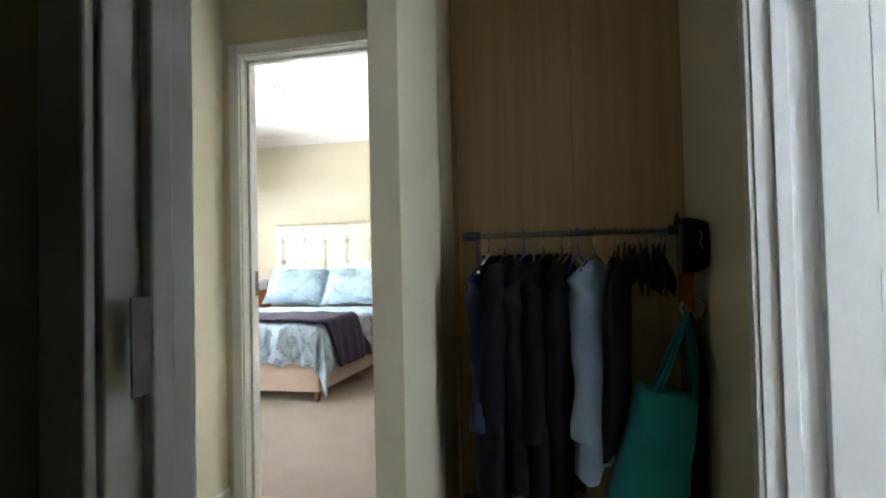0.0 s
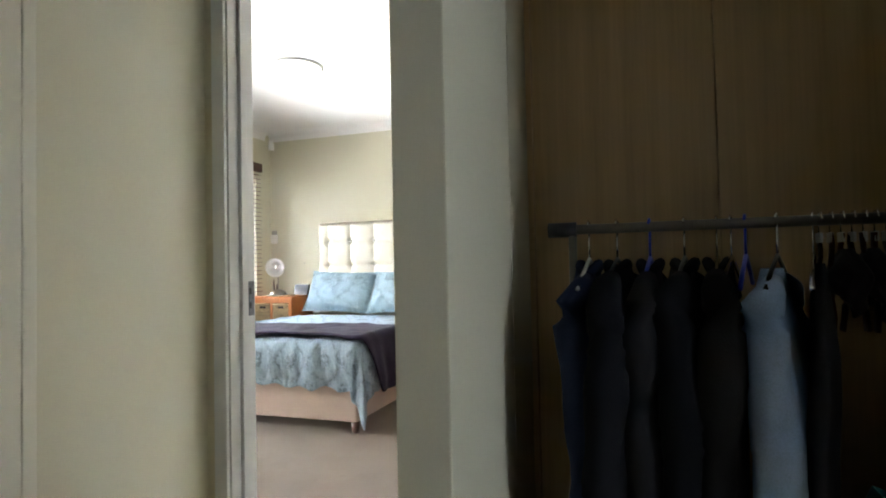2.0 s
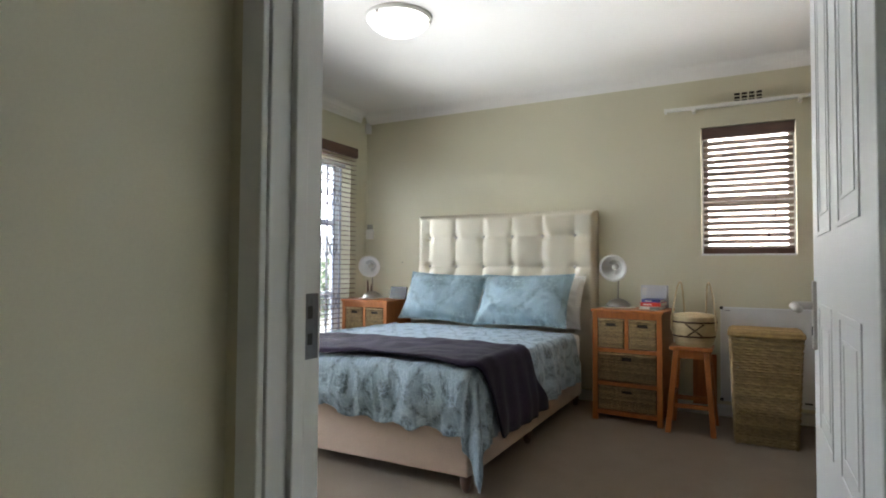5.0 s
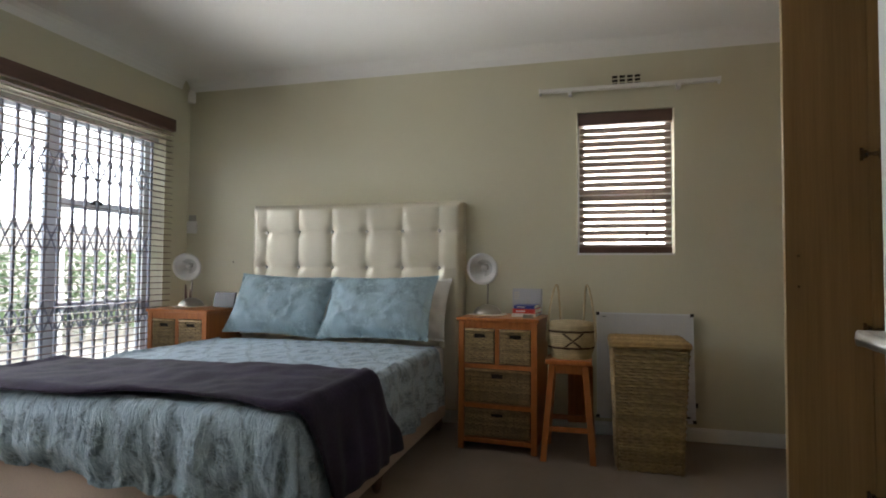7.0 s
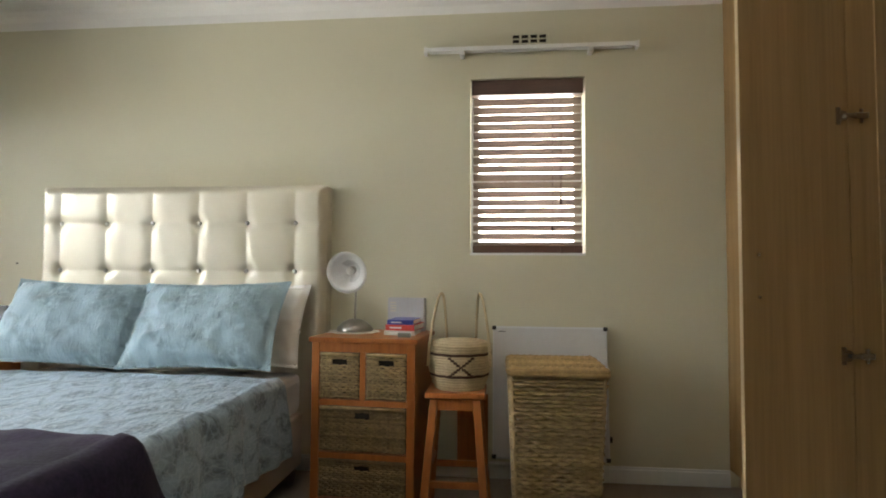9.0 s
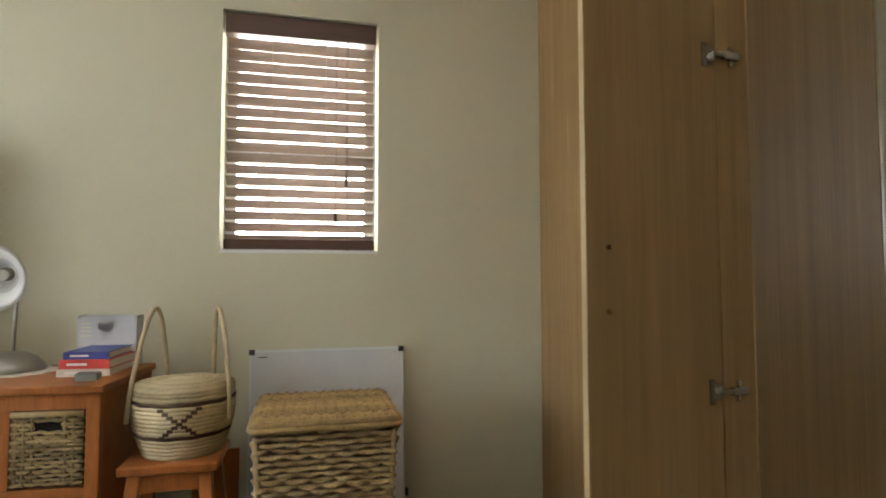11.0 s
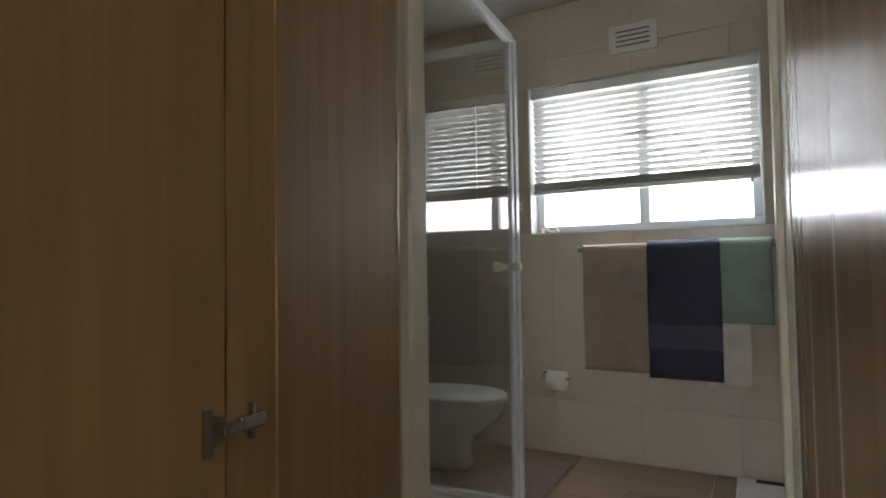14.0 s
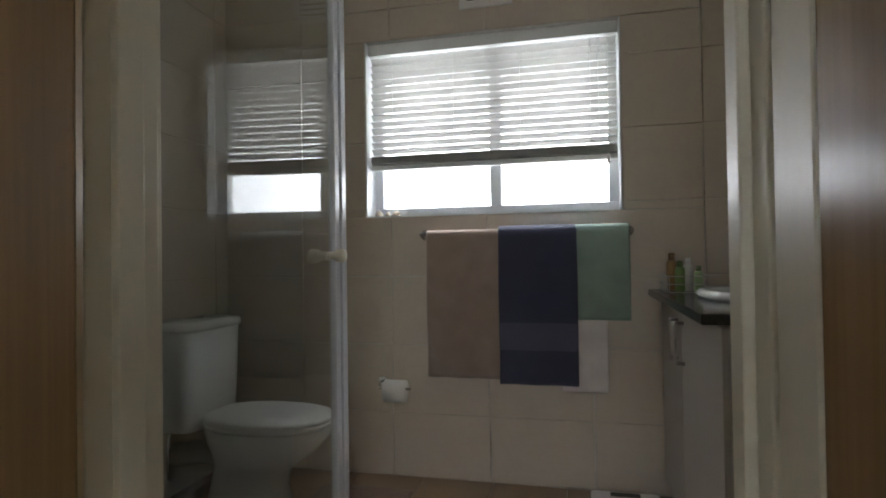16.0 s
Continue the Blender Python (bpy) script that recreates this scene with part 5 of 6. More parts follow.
structure("bath_ceiling", boxm(BX + 0.12, 3.72, 2.56, BXE + 0.01, NORTH, 2.60), M_CEIL, "white bathroom ceiling", "ceiling")


def loft(rings, seg=32, cap=True):
    """A smooth body through superellipse rings: cx, cy, rx, ry, z, power."""
    bm = bmesh.new()
    vs = []
    for cx, cy, rx, ry, z, p in rings:
        row = []
        for k in range(seg):
            a = k * math.tau / seg
            c, s = math.cos(a), math.sin(a)
            row.append(bm.verts.new((cx + rx * math.copysign(abs(c) ** (2 / p), c), cy + ry * math.copysign(abs(s) ** (2 / p), s), z)))
        vs.append(row)
    for a, b in zip(vs, vs[1:]):
        for k in range(seg):
            bm.faces.new((a[k], a[(k + 1) % seg], b[(k + 1) % seg], b[k]))
    if cap:
        bm.faces.new(vs[0][::-1])
        bm.faces.new(vs[-1])
    return bm


toilet = thing("toilet", "white ceramic close-coupled toilet with the lid down", "toilet", (2.40, 6.02, 0))
part("bowl", loft([(0, 0.02, 0.11, 0.19, 0.0, 3), (0, 0.02, 0.098, 0.17, 0.08, 2.6), (0, 0.0, 0.10, 0.175, 0.16, 2.4), (0, -0.05, 0.145, 0.235, 0.235, 2.2), (0, -0.07, 0.178, 0.275, 0.30, 2.2), (0, -0.07, 0.183, 0.282, 0.335, 2.2), (0, -0.07, 0.18, 0.28, 0.346, 2.2)]), M_CERAMIC, toilet, "", True)
part("seat", loft([(0, -0.075, 0.185, 0.285, 0.348, 2.2), (0, -0.075, 0.190, 0.290, 0.356, 2.2), (0, -0.075, 0.188, 0.288, 0.366, 2.2)]), M_WHITE_PLASTIC, toilet, "white seat", True)
part("lid", loft([(0, -0.073, 0.186, 0.286, 0.368, 2.2), (0, -0.073, 0.190, 0.290, 0.378, 2.2), (0, -0.073, 0.180, 0.278, 0.390, 2.2), (0, -0.073, 0.09, 0.15, 0.396, 2.2)]), M_WHITE_PLASTIC, toilet, "white closed lid", True)
cis = part("cistern", loft([(0, 0.27, 0.17, 0.085, 0.33, 4), (0, 0.27, 0.185, 0.095, 0.38, 4.5), (0, 0.265, 0.195, 0.10, 0.745, 5)]), M_CERAMIC, toilet, "", True)
part("cistern_lid", loft([(0, 0.265, 0.20, 0.105, 0.746, 5), (0, 0.265, 0.205, 0.11, 0.758, 5), (0, 0.265, 0.20, 0.105, 0.778, 5), (0, 0.265, 0.17, 0.08, 0.786, 4)]), M_CERAMIC, cis, "", True)
part("flush_button", lathe([(0.022, 0.785), (0.022, 0.792), (0.016, 0.795)], 18, Matrix.Translation((0, 0.265, 0))), M_CHROME, cis, "chrome flush button", True)
part("water_pipe", path_rod([(-0.13, 0.32, 0.12), (-0.16, 0.30, 0.20), (-0.17, 0.29, 0.30), (-0.15, 0.28, 0.38)], 0.007), M_CHROME, toilet, "", True)
part("waste_pipe", path_rod([(0, 0.16, 0.20), (0, 0.26, 0.20), (0, 0.39, 0.18)], 0.05, 14), M_WHITE_PLASTIC, toilet, "", True)

# corner shower screen
M_PROFILE = mat("white_shower_profile", (0.66, 0.68, 0.71), 0.25, vary=0.03, bump=0.02)
SX, SY, SZ = 1.96, 5.42, 2.05
sh = thing("shower_screen", "corner shower screen of clear glass in white frames", "shower screen", (SX, SY, 0), turn=2.8)
for nm, a in (("corner_post", (-0.018, -0.018, 0.03, 0.022, 0.022, SZ)), ("door_stile", (-0.062, -0.012, 0.05, -0.024, 0.012, SZ - 0.03)), ("wall_profile", (0.945 - SX, -0.015, 0.03, 0.975 - SX, 0.015, SZ)),
              ("wall_profile", (-0.015, 0.955, 0.03, 0.015, 0.985, SZ)), ("top_rail", (0.975 - SX, -0.016, SZ - 0.028, -0.018, 0.016, SZ + 0.012)),
              ("top_rail", (-0.016, 0.022, SZ - 0.028, 0.016, 0.955, SZ + 0.012)), ("bottom_rail", (0.975 - SX, -0.016, 0.03, -0.062, 0.016, 0.06)), ("bottom_rail", (-0.016, 0.022, 0.03, 0.016, 0.955, 0.06))):
    bent(part(nm, boxm(*a), M_PROFILE, sh), 0.004)
for a in ((0.975 - SX, -0.003, 0.06, -0.062, 0.003, SZ - 0.028), (-0.003, 0.022, 0.06, 0.003, 0.955, SZ - 0.028)):
    g = part("glass_pane", boxm(*a), M_SHOWER, sh, "clear shower glass")
    g.visible_shadow = False
bm = lathe([(0.014, 0.0), (0.012, 0.018), (0.020, 0.026), (0.022, 0.05), (0.016, 0.056)], 20, pose(-0.045 - 0.06, -0.004, 1.052, 90))
part("door_knob", bm, mat("cream_knob", (0.70, 0.66, 0.54), 0.35, bump=0), sh, "cream plastic door knob", True)
bm = lathe([(0.014, 0.0), (0.012, 0.018), (0.020, 0.026), (0.022, 0.05), (0.016, 0.056)], 20, pose(-0.105, 0.004, 1.052, -90))
part("door_knob", bm, mat("cream_knob", (0.70, 0.66, 0.54), 0.35, bump=0), sh, "cream plastic door knob", True)
part("shower_tray", boxm(0.945 - SX, -0.03, -0.004, 0.03, 0.985, 0.03, 0.008), M_CERAMIC, sh)

# window: frame, blind, shells on the sill
y0, y1, z0, z1 = BWIN
bw = thing("window_2", "white aluminium bathroom window", "window", (BXE, y0, z0))
bw["kind"] = "structure"
XW = BXE + 0.12
for a in ((y0, z0, y1, z0 + 0.05), (y0, z1 - 0.05, y1, z1), (y0, z0 + 0.05, y0 + 0.05, z1 - 0.05), (y1 - 0.05, z0 + 0.05, y1, z1 - 0.05), (5.00, z0 + 0.05, 5.055, z1 - 0.05)):
    bent(wpart("window_frame", boxm(XW, a[0], a[1], XW + 0.05, a[2], a[3]), M_ALU, bw), 0.004)
for a, b in ((y0 + 0.05, 5.0), (5.055, y1 - 0.05)):
    g = wpart("pane", boxm(XW + 0.02, a, z0 + 0.05, XW + 0.025, b, z1 - 0.05), M_GLASS, bw)
    g.visible_shadow = False
bm = boxm(BXE + 0.002, y0 + 0.001, z0, XW, y1 - 0.001, z0 + 0.006)
add_box(bm, BXE + 0.002, y0, z0 + 0.006, XW, y0 + 0.006, z1)
add_box(bm, BXE + 0.002, y1 - 0.006, z0 + 0.006, XW, y1, z1)
wpart("window_sill", bm, M_WHITE, bw, "white painted reveal and sill")
for yy in (4.72, 5.22):
    wpart("stay", boxm(XW - 0.012, yy, 1.60, XW, yy + 0.06, 1.612, 0.002), M_BLACK, bw)
blind("bathroom_blind", "white slatted blind pulled half down in the bathroom window", pose(BXE + 0.055, y1 - 0.012, 0, 0, 0, -90), y1 - y0 - 0.024, z1 - 0.004, 1.475, 0.0345, 0.040, -31, M_SLATW, M_SLATW, 0.055,
      (0.1, 0.36, 0.63, 0.90), ((0.965, 1.50), (0.93, 1.20)), stack=8, rail_h=0.022)
for i, (yy, r) in enumerate(((5.60, 0.022), (5.555, 0.016), (5.51, 0.020))):
    bm = lathe([(r * 0.5, 0), (r, r * 0.5), (r * 0.75, r * 0.9), (r * 0.35, r * 1.3), (r * 0.1, r * 1.5)], 14, Matrix.Translation((BXE + 0.05, yy, z0 + 0.006)) @ pose(0, 0, 0, 0, 12 * (i - 1)))
    single("seashell", bm, mat("shell", (0.60, 0.52, 0.40), 0.5, vary=0.25, scale=60), "small pale seashell on the window sill", "seashell", "shells on the sill", True)
bv = thing("wall_vent", "white louvred air vent high on the tiled wall", "air vent", (BXE, 5.045, 2.205))
part("plate", boxm(-0.014, -0.125, 0, 0, 0.125, 0.155, 0.004), M_WHITE_PLASTIC, bv)
for k in range(4):
    part("louvre_slot", boxm(-0.0155, -0.088, 0.035 + k * 0.026, -0.0138, 0.088, 0.042 + k * 0.026), M_BLACK, bv)

# towel rail and towels
RX, RZ = 2.735, 1.148
tr = thing("towel_rail", "chrome towel rail on the tiled wall", "towel rail", (RX, 4.88, RZ))
part("bar", tube((0, 0.47, 0), (0, -0.46, 0), 0.009), M_CHROME, tr, "", True)
for s in (0.47, -0.45):
    part("bracket", lathe([(0.024, 0), (0.024, 0.006), (0.010, 0.012), (0.010, 0.075)], 18, pose(BXE - RX, s, 0, 0, -90)), M_CHROME, tr, "", True)


def terry(name, c):
    return mat(name, c, 0.95, vary=0.12, scale=12, fine=380, bump=0.9, sheen=0.3, distance=0.003)


def towel(label, ya, yb, zf, zb, material, off, bands=None, group="towels on the rail"):
    ob = thing("towel", label, "towel", (RX, 0, RZ), group)

    def f(u, v):
        y = ya + (yb - ya) * u
        total = (RZ - zf) + 0.05 + (RZ - zb)
        s = v * total
        ripple = 0.003 * math.sin(y * 38) + 0.004 * noise.noise((y * 9, (zf + s) * 4, 3))
        if s < RZ - zf:
            z = zf + s
            x = -off - 0.012 - ripple * min(1, (RZ - z) / 0.25) - 0.004 * noise.noise((y * 3, z * 5, 1))
            y += 0.004 * noise.noise((z * 4, u * 2, 2))
        elif s < RZ - zf + 0.05:
            a = (s - (RZ - zf)) / 0.05 * math.pi
            z = RZ + (0.012 + off) * math.sin(a)
            x = -(0.012 + off) * math.cos(a)
        else:
            z = RZ - (s - (RZ - zf) - 0.05)
            x = off + 0.012 + 0.4 * ripple * min(1, (RZ - z) / 0.3)
        return (x, y, z - RZ)
    t = part("cloth", sheet(f, 30, 60), material, ob, "", True)
    solidify(t, 0.009, 0)
    if bands:
        for z0_, z1_, m_ in bands:
            def g(u, v):
                y = ya + 0.001 + (yb - ya - 0.002) * u
                z = z0_ + (z1_ - z0_) * v
                ripple = 0.003 * math.sin(y * 38) + 0.004 * noise.noise((y * 9, z * 4, 3))
                x = -off - 0.0185 - ripple * min(1, (RZ - z) / 0.25) - 0.004 * noise.noise((y * 3, z * 5, 1))
                return (x, y + 0.004 * noise.noise((z * 4, u * 2, 2)), z - RZ)
            part("woven_band", sheet(g, 30, 10), m_, ob, "paler woven band", True)
    return ob


towel("beige bath towel hanging over the rail", 5.322, 4.985, 0.497, 0.62, terry("beige_towel", (0.36, 0.27, 0.215)), 0.002)
M_NAVY = terry("navy_towel", (0.045, 0.048, 0.085))
towel("dark navy bath towel with a paler band", 4.990, 4.650, 0.480, 0.52, M_NAVY, 0.016, ((0.63, 0.75, mat("navy_band", (0.085, 0.09, 0.14), 0.8, vary=0.08, fine=200, bump=0.3)),))
towel("white towel hanging behind the navy one", 4.72, 4.528, 0.455, 0.60, terry("white_towel", (0.74, 0.67, 0.63)), 0.0005)
towel("pale green hand towel hanging over the rail", 4.655, 4.432, 0.765, 0.80, terry("green_towel", (0.27, 0.36, 0.30)), 0.014)

# paper roll
pr = thing("toilet_roll_holder", "chrome holder with a white paper roll", "toilet roll holder", (2.745, 5.49, 0.43))
part("arm", path_rod([(0.065, 0.085, 0.02), (0.02, 0.085, 0.015), (0, 0.08, 0.0), (0, 0.0, 0), (0, -0.075, 0)], 0.006), M_CHROME, pr, "", True)
part("wall_plate", boxm(0.058, 0.065, 0.0, 0.065, 0.10, 0.04, 0.002), M_CHROME, pr)
bm = lathe([(0.020, -0.05), (0.052, -0.05), (0.052, 0.05), (0.020, 0.05)], 28, pose(0, 0, -0.012, 90))
part("paper_roll", bm, M_LINEN, pr, "white paper roll", True)

# vanity
van = thing("vanity_cabinet", "grey bathroom vanity with two doors", "vanity", (1.75, 3.72, 0))
bent(part("carcass", boxm(0.0, 0.0, 0.08, 1.055, 0.56, 0.862), M_VANITY, van), 0.002)
part("plinth", boxm(0.02, 0.0, 0.0, 1.055, 0.52, 0.08), M_VANITY, van)
for a, b, hx in ((0.003, 0.588, 0.530), (0.592, 1.050, 0.650)):
    d = bent(part("door", boxm(a, 0.5605, 0.085, b, 0.578, 0.855), M_VANITY, van), 0.002)
    bm = path_rod([(hx, 0.578, 0.665), (hx, 0.606, 0.665), (hx, 0.608, 0.675), (hx, 0.608, 0.795), (hx, 0.606, 0.805), (hx, 0.578, 0.805)], 0.0065, 8)
    part("handle", bm, M_STEEL, d, "brushed steel bow handle", True)
single("countertop", boxm(1.72, 3.722, 0.864, 2.806, 4.352, 0.892, 0.004), M_GRANITE, "dark speckled granite countertop on the vanity", "countertop")
bas = thing("basin", "white ceramic basin set in the countertop", "basin", (2.28, 4.05, 0.892))
part("rim", loft([(0, 0, 0.24, 0.19, 0.0, 2.3), (0, 0, 0.25, 0.20, 0.012, 2.3), (0, 0, 0.24, 0.19, 0.028, 2.3), (0, 0, 0.205, 0.155, 0.026, 2.3), (0, 0, 0.14, 0.10, 0.006, 2.2)], 40), M_CERAMIC, bas, "", True)
tap = thing("tap", "chrome mixer tap behind the basin", "tap", (2.28, 3.83, 0.892))
part("body", lathe([(0.024, 0), (0.022, 0.02), (0.018, 0.03), (0.018, 0.11)], 18), M_CHROME, tap, "", True)
part("spout", path_rod([(0, 0.0, 0.08), (0, 0.06, 0.10), (0, 0.13, 0.085)], 0.011, 10), M_CHROME, tap, "", True)
part("lever", boxm(-0.008, -0.02, 0.112, 0.008, 0.09, 0.122, 0.003), M_CHROME, tap)
cad = thing("wire_caddy", "chrome wire caddy on the countertop", "caddy", (2.50, 4.16, 0.892))
for z in (0.004, 0.035, 0.065):
    part("wire_ring", path_rod([(0, 0, z), (0.24, 0, z), (0.24, 0.15, z), (0, 0.15, z)], 0.0022, 6, True), M_STEEL, cad)
for i in range(6):
    part("wire_upright", tube((0.24 * i / 5, 0.15, 0.003), (0.24 * i / 5, 0.15, 0.066), 0.0018, seg=6), M_STEEL, cad)
for x, y, r, h, c, nm in ((2.70, 4.27, 0.021, 0.15, (0.30, 0.17, 0.06), "brown squeeze tube in the caddy"), (2.63, 4.22, 0.018, 0.13, (0.62, 0.60, 0.55), "white bottle in the caddy"),
                          (2.57, 4.26, 0.018, 0.12, (0.20, 0.30, 0.10), "green bottle in the caddy"), (2.53, 4.20, 0.017, 0.10, (0.25, 0.33, 0.16), "small green bottle in the caddy")):
    bt = thing("bottle", nm, "bottle", (x, y, 0.895), "bottles in the caddy")
    part("body", lathe([(r, 0), (r * 1.02, 0.01), (r, h * 0.75), (r * 0.6, h * 0.82)], 16), mat("bottle_plastic", c, 0.35, bump=0), bt, "", True)
    part("cap", lathe([(r * 0.62, h * 0.82), (r * 0.6, h), (r * 0.5, h * 1.01)], 14), M_WHITE_PLASTIC if c[0] > 0.4 else mat("cap", tuple(q * 0.5 for q in c), 0.4, bump=0), bt, "", True)
scl = thing("bathroom_scale", "white bathroom scale on the floor", "scale", (2.56, 4.47, 0))
bent(part("platform", boxm(-0.155, -0.14, 0.012, 0.175, 0.14, 0.036, 0.010), M_WHITE_PLASTIC, scl), 0.004)
for sx in (-0.12, 0.14):
    for sy in (-0.11, 0.11):
        part("foot", tube((sx, sy, 0), (sx, sy, 0.013), 0.014), M_BLACK, scl)
part("display", boxm(0.115, -0.06, 0.0365, 0.155, 0.06, 0.038), M_BLACK, scl, "dark display")


def bathmat(label, cx, cy, w, d, c, turn=0):
    def f(u, v):
        a, b = 2 * u - 1, 2 * v - 1
        x = w / 2 * math.copysign(abs(a) ** 0.9, a)
        y = d / 2 * math.copysign(abs(b) ** 0.9, b)
        return (x, y, 0.006 + 0.010 * (1 - max(abs(a), abs(b)) ** 8) + 0.003 * noise.noise((x * 20, y * 20, cx)))
    ob = single("bath_mat", sheet(f, 34, 26), terry("mat_pile", c), label, "bath mat", smooth=True, at=pose(cx, cy, 0.004, 0, 0, turn))
    solidify(ob, 0.006, -1)
    return ob


bathmat("brown fluffy pedestal mat before the toilet", 2.36, 5.58, 0.55, 0.42, (0.19, 0.12, 0.085))
bathmat("brown fluffy bath mat on the tiled floor", 2.12, 4.86, 0.60, 0.36, (0.20, 0.13, 0.09), 4)

# floor tiles and wall tiles, each with its own edges
def tile_mesh(w, h, t=0.008, b=0.0025):
    """A pressed tile, face up, with a chamfered rim."""
    bm = bmesh.new()
    lo = [bm.verts.new((x, y, 0)) for x, y in ((0, 0), (w, 0), (w, h), (0, h))]
    mi = [bm.verts.new((x, y, t - b * 0.6)) for x, y in ((0, 0), (w, 0), (w, h), (0, h))]
    hi = [bm.verts.new((x, y, t)) for x, y in ((b, b), (w - b, b), (w - b, h - b), (b, h - b))]
    for a, c in ((lo, mi), (mi, hi)):
        for i in range(4):
            bm.faces.new((a[i], a[(i + 1) % 4], c[(i + 1) % 4], c[i]))
    bm.faces.new(hi)
    return bm


tile_cache = {}


def lay_tile(parent, w, h, m, material):
    key = (round(w, 3), round(h, 3), material.name)
    if key not in tile_cache:
        tile_cache[key] = mesh_of("tile", tile_mesh(w, h), material)
    ob = new("tile", tile_cache[key])
    ob.parent = parent
    ob.matrix_world = m
    return ob


TW, TH, J = 0.468, 0.325, 0.0035
wall_e, wall_n = bpy.data.objects["wall_bath_east"], bpy.data.objects["wall_bath_south"]
ys = [3.72] + [4.117 + TW * k for k in range(5)] + [NORTH]
zs = [0.0] + [0.303 + TH * k for k in range(7)] + [2.56]
for ya, yb in zip(ys, ys[1:]):
    for za, zb in zip(zs, zs[1:]):
        rects = [(ya, za, yb, zb)]
        wy0, wy1, wz0, wz1 = BWIN
        if ya < wy1 and yb > wy0 and za < wz1 and zb > wz0:
            rects = []
            if za < wz0:
                rects.append((ya, za, yb, wz0))
            if zb > wz1:
                rects.append((ya, wz1, yb, zb))
            c0, c1 = max(za, wz0), min(zb, wz1)
            if ya < wy0:
                rects.append((ya, c0, wy0, c1))
            if yb > wy1:
                rects.append((wy1, c0, yb, c1))
        for a, c, b, d in rects:
            if b - a > 0.02 and d - c > 0.02:
                lay_tile(wall_e, b - a - J, d - c - J, Matrix(((0, 0, -1, BXE + 0.0095), (-1, 0, 0, b - J / 2), (0, 1, 0, c + J / 2), (0, 0, 0, 1))), M_TILE)
north_back = bpy.data.objects["wall_north"]
xs = [0.93, 1.30, 1.768, 2.236, 2.704, 2.80]
for xa, xb in zip(xs, xs[1:]):
    for za, zb in zip(zs, zs[1:]):
        lay_tile(north_back, xb - xa - J, zb - za - J, Matrix(((1, 0, 0, xa + J / 2), (0, 0, -1, NORTH - 0.001), (0, 1, 0, za + J / 2), (0, 0, 0, 1))), M_TILE)
fl = bpy.data.objects["bath_floor"]
for i in range(6):
    for j in range(9):
        xa, ya = 0.93 + i * 0.33, 3.72 + j * 0.33
        lay_tile(fl, min(0.33, BXE - xa) - J, min(0.33, NORTH - ya) - J, pose(xa + J / 2, ya + J / 2, -0.007), M_TILE_BATH)
hf = bpy.data.objects["hall_floor"]
for i in range(6):
    for j in range(6):
        xa, ya = -1.53 + i * 0.34, 0.55 + j * 0.33
        lay_tile(hf, 0.34 - J, min(0.33, 2.42 - ya) - J, pose(xa + J / 2, ya + J / 2, -0.0055), M_TILE_FLOOR)

# ---- clothes rail in the hall ----
RY, RT = 2.26, 1.175
rack = thing("clothes_rack", "steel clothes rail on a stand with black end caps", "clothes rack", (0, RY, 0))
part("top_bar", tube((-0.40, 0, RT), (0.385, 0, RT), 0.0125, seg=14), M_GREYSTEEL, rack, "", True)
part("end_cap", tube((-0.435, 0, RT), (-0.365, 0, RT), 0.019, seg=14), M_BLACK, rack, "black plastic end cap", True)
part("end_cap", tube((0.345, 0, RT), (0.400, 0, RT), 0.019, seg=14), M_BLACK, rack, "black plastic end cap", True)
for x in (-0.375, 0.385):
    part("post", tube((x, 0, 0.05), (x, 0, RT), 0.0105, seg=12), M_GREYSTEEL, rack, "", True)
    part("foot", boxm(x - 0.018, -0.20, 0.02, x + 0.018, 0.20, 0.05, 0.006), M_BLACK, rack)
    for y in (-0.17, 0.17):
        part("castor", tube((x - 0.012, y, 0.012), (x + 0.012, y, 0.012), 0.012, seg=12), M_BLACK, rack)
part("low_bar", tube((-0.375, 0, 0.10), (0.385, 0, 0.10), 0.010, seg=12), M_CHROME, rack, "", True)


def hanger(x, turn, color, group="coat hangers", y=RY):
    ob = thing("coat_hanger", "plastic coat hanger on the rail" if color is not M_CHROME else "wire coat hanger on the rail", "coat hanger", (x, y, RT), group, turn)
    hook = [(0.0, 0, -0.075), (0.0, 0, -0.035), (0.004, 0, -0.018), (0.018, 0, 0.0), (0.012, 0, 0.016), (-0.004, 0, 0.019), (-0.017, 0, 0.008)]
    part("hook", path_rod([(0, a, c) for a, b, c in hook], 0.0022 if color is M_CHROME else 0.003, 6), M_CHROME if color is not M_BLUE else M_BLUE, ob, "", True)
    part("hanger_bar", path_rod([(0, 0.16, -0.145), (0, 0.10, -0.115), (0, 0.0, -0.075), (0, -0.10, -0.115), (0, -0.16, -0.145)], 0.005, 6), color, ob, "", True)
    return ob


M_BLUE = mat("blue_plastic", (0.02, 0.06, 0.55), 0.35, bump=0)


def cloth(name, c, sheen=0.2):
    m = mat(name, c, 0.92, vary=0.22, scale=7, fine=260, bump=0.4, sheen=sheen, distance=0.002)
    m.node_tree.nodes["Principled BSDF"].inputs["Specular IOR Level"].default_value = 0.12
    return m


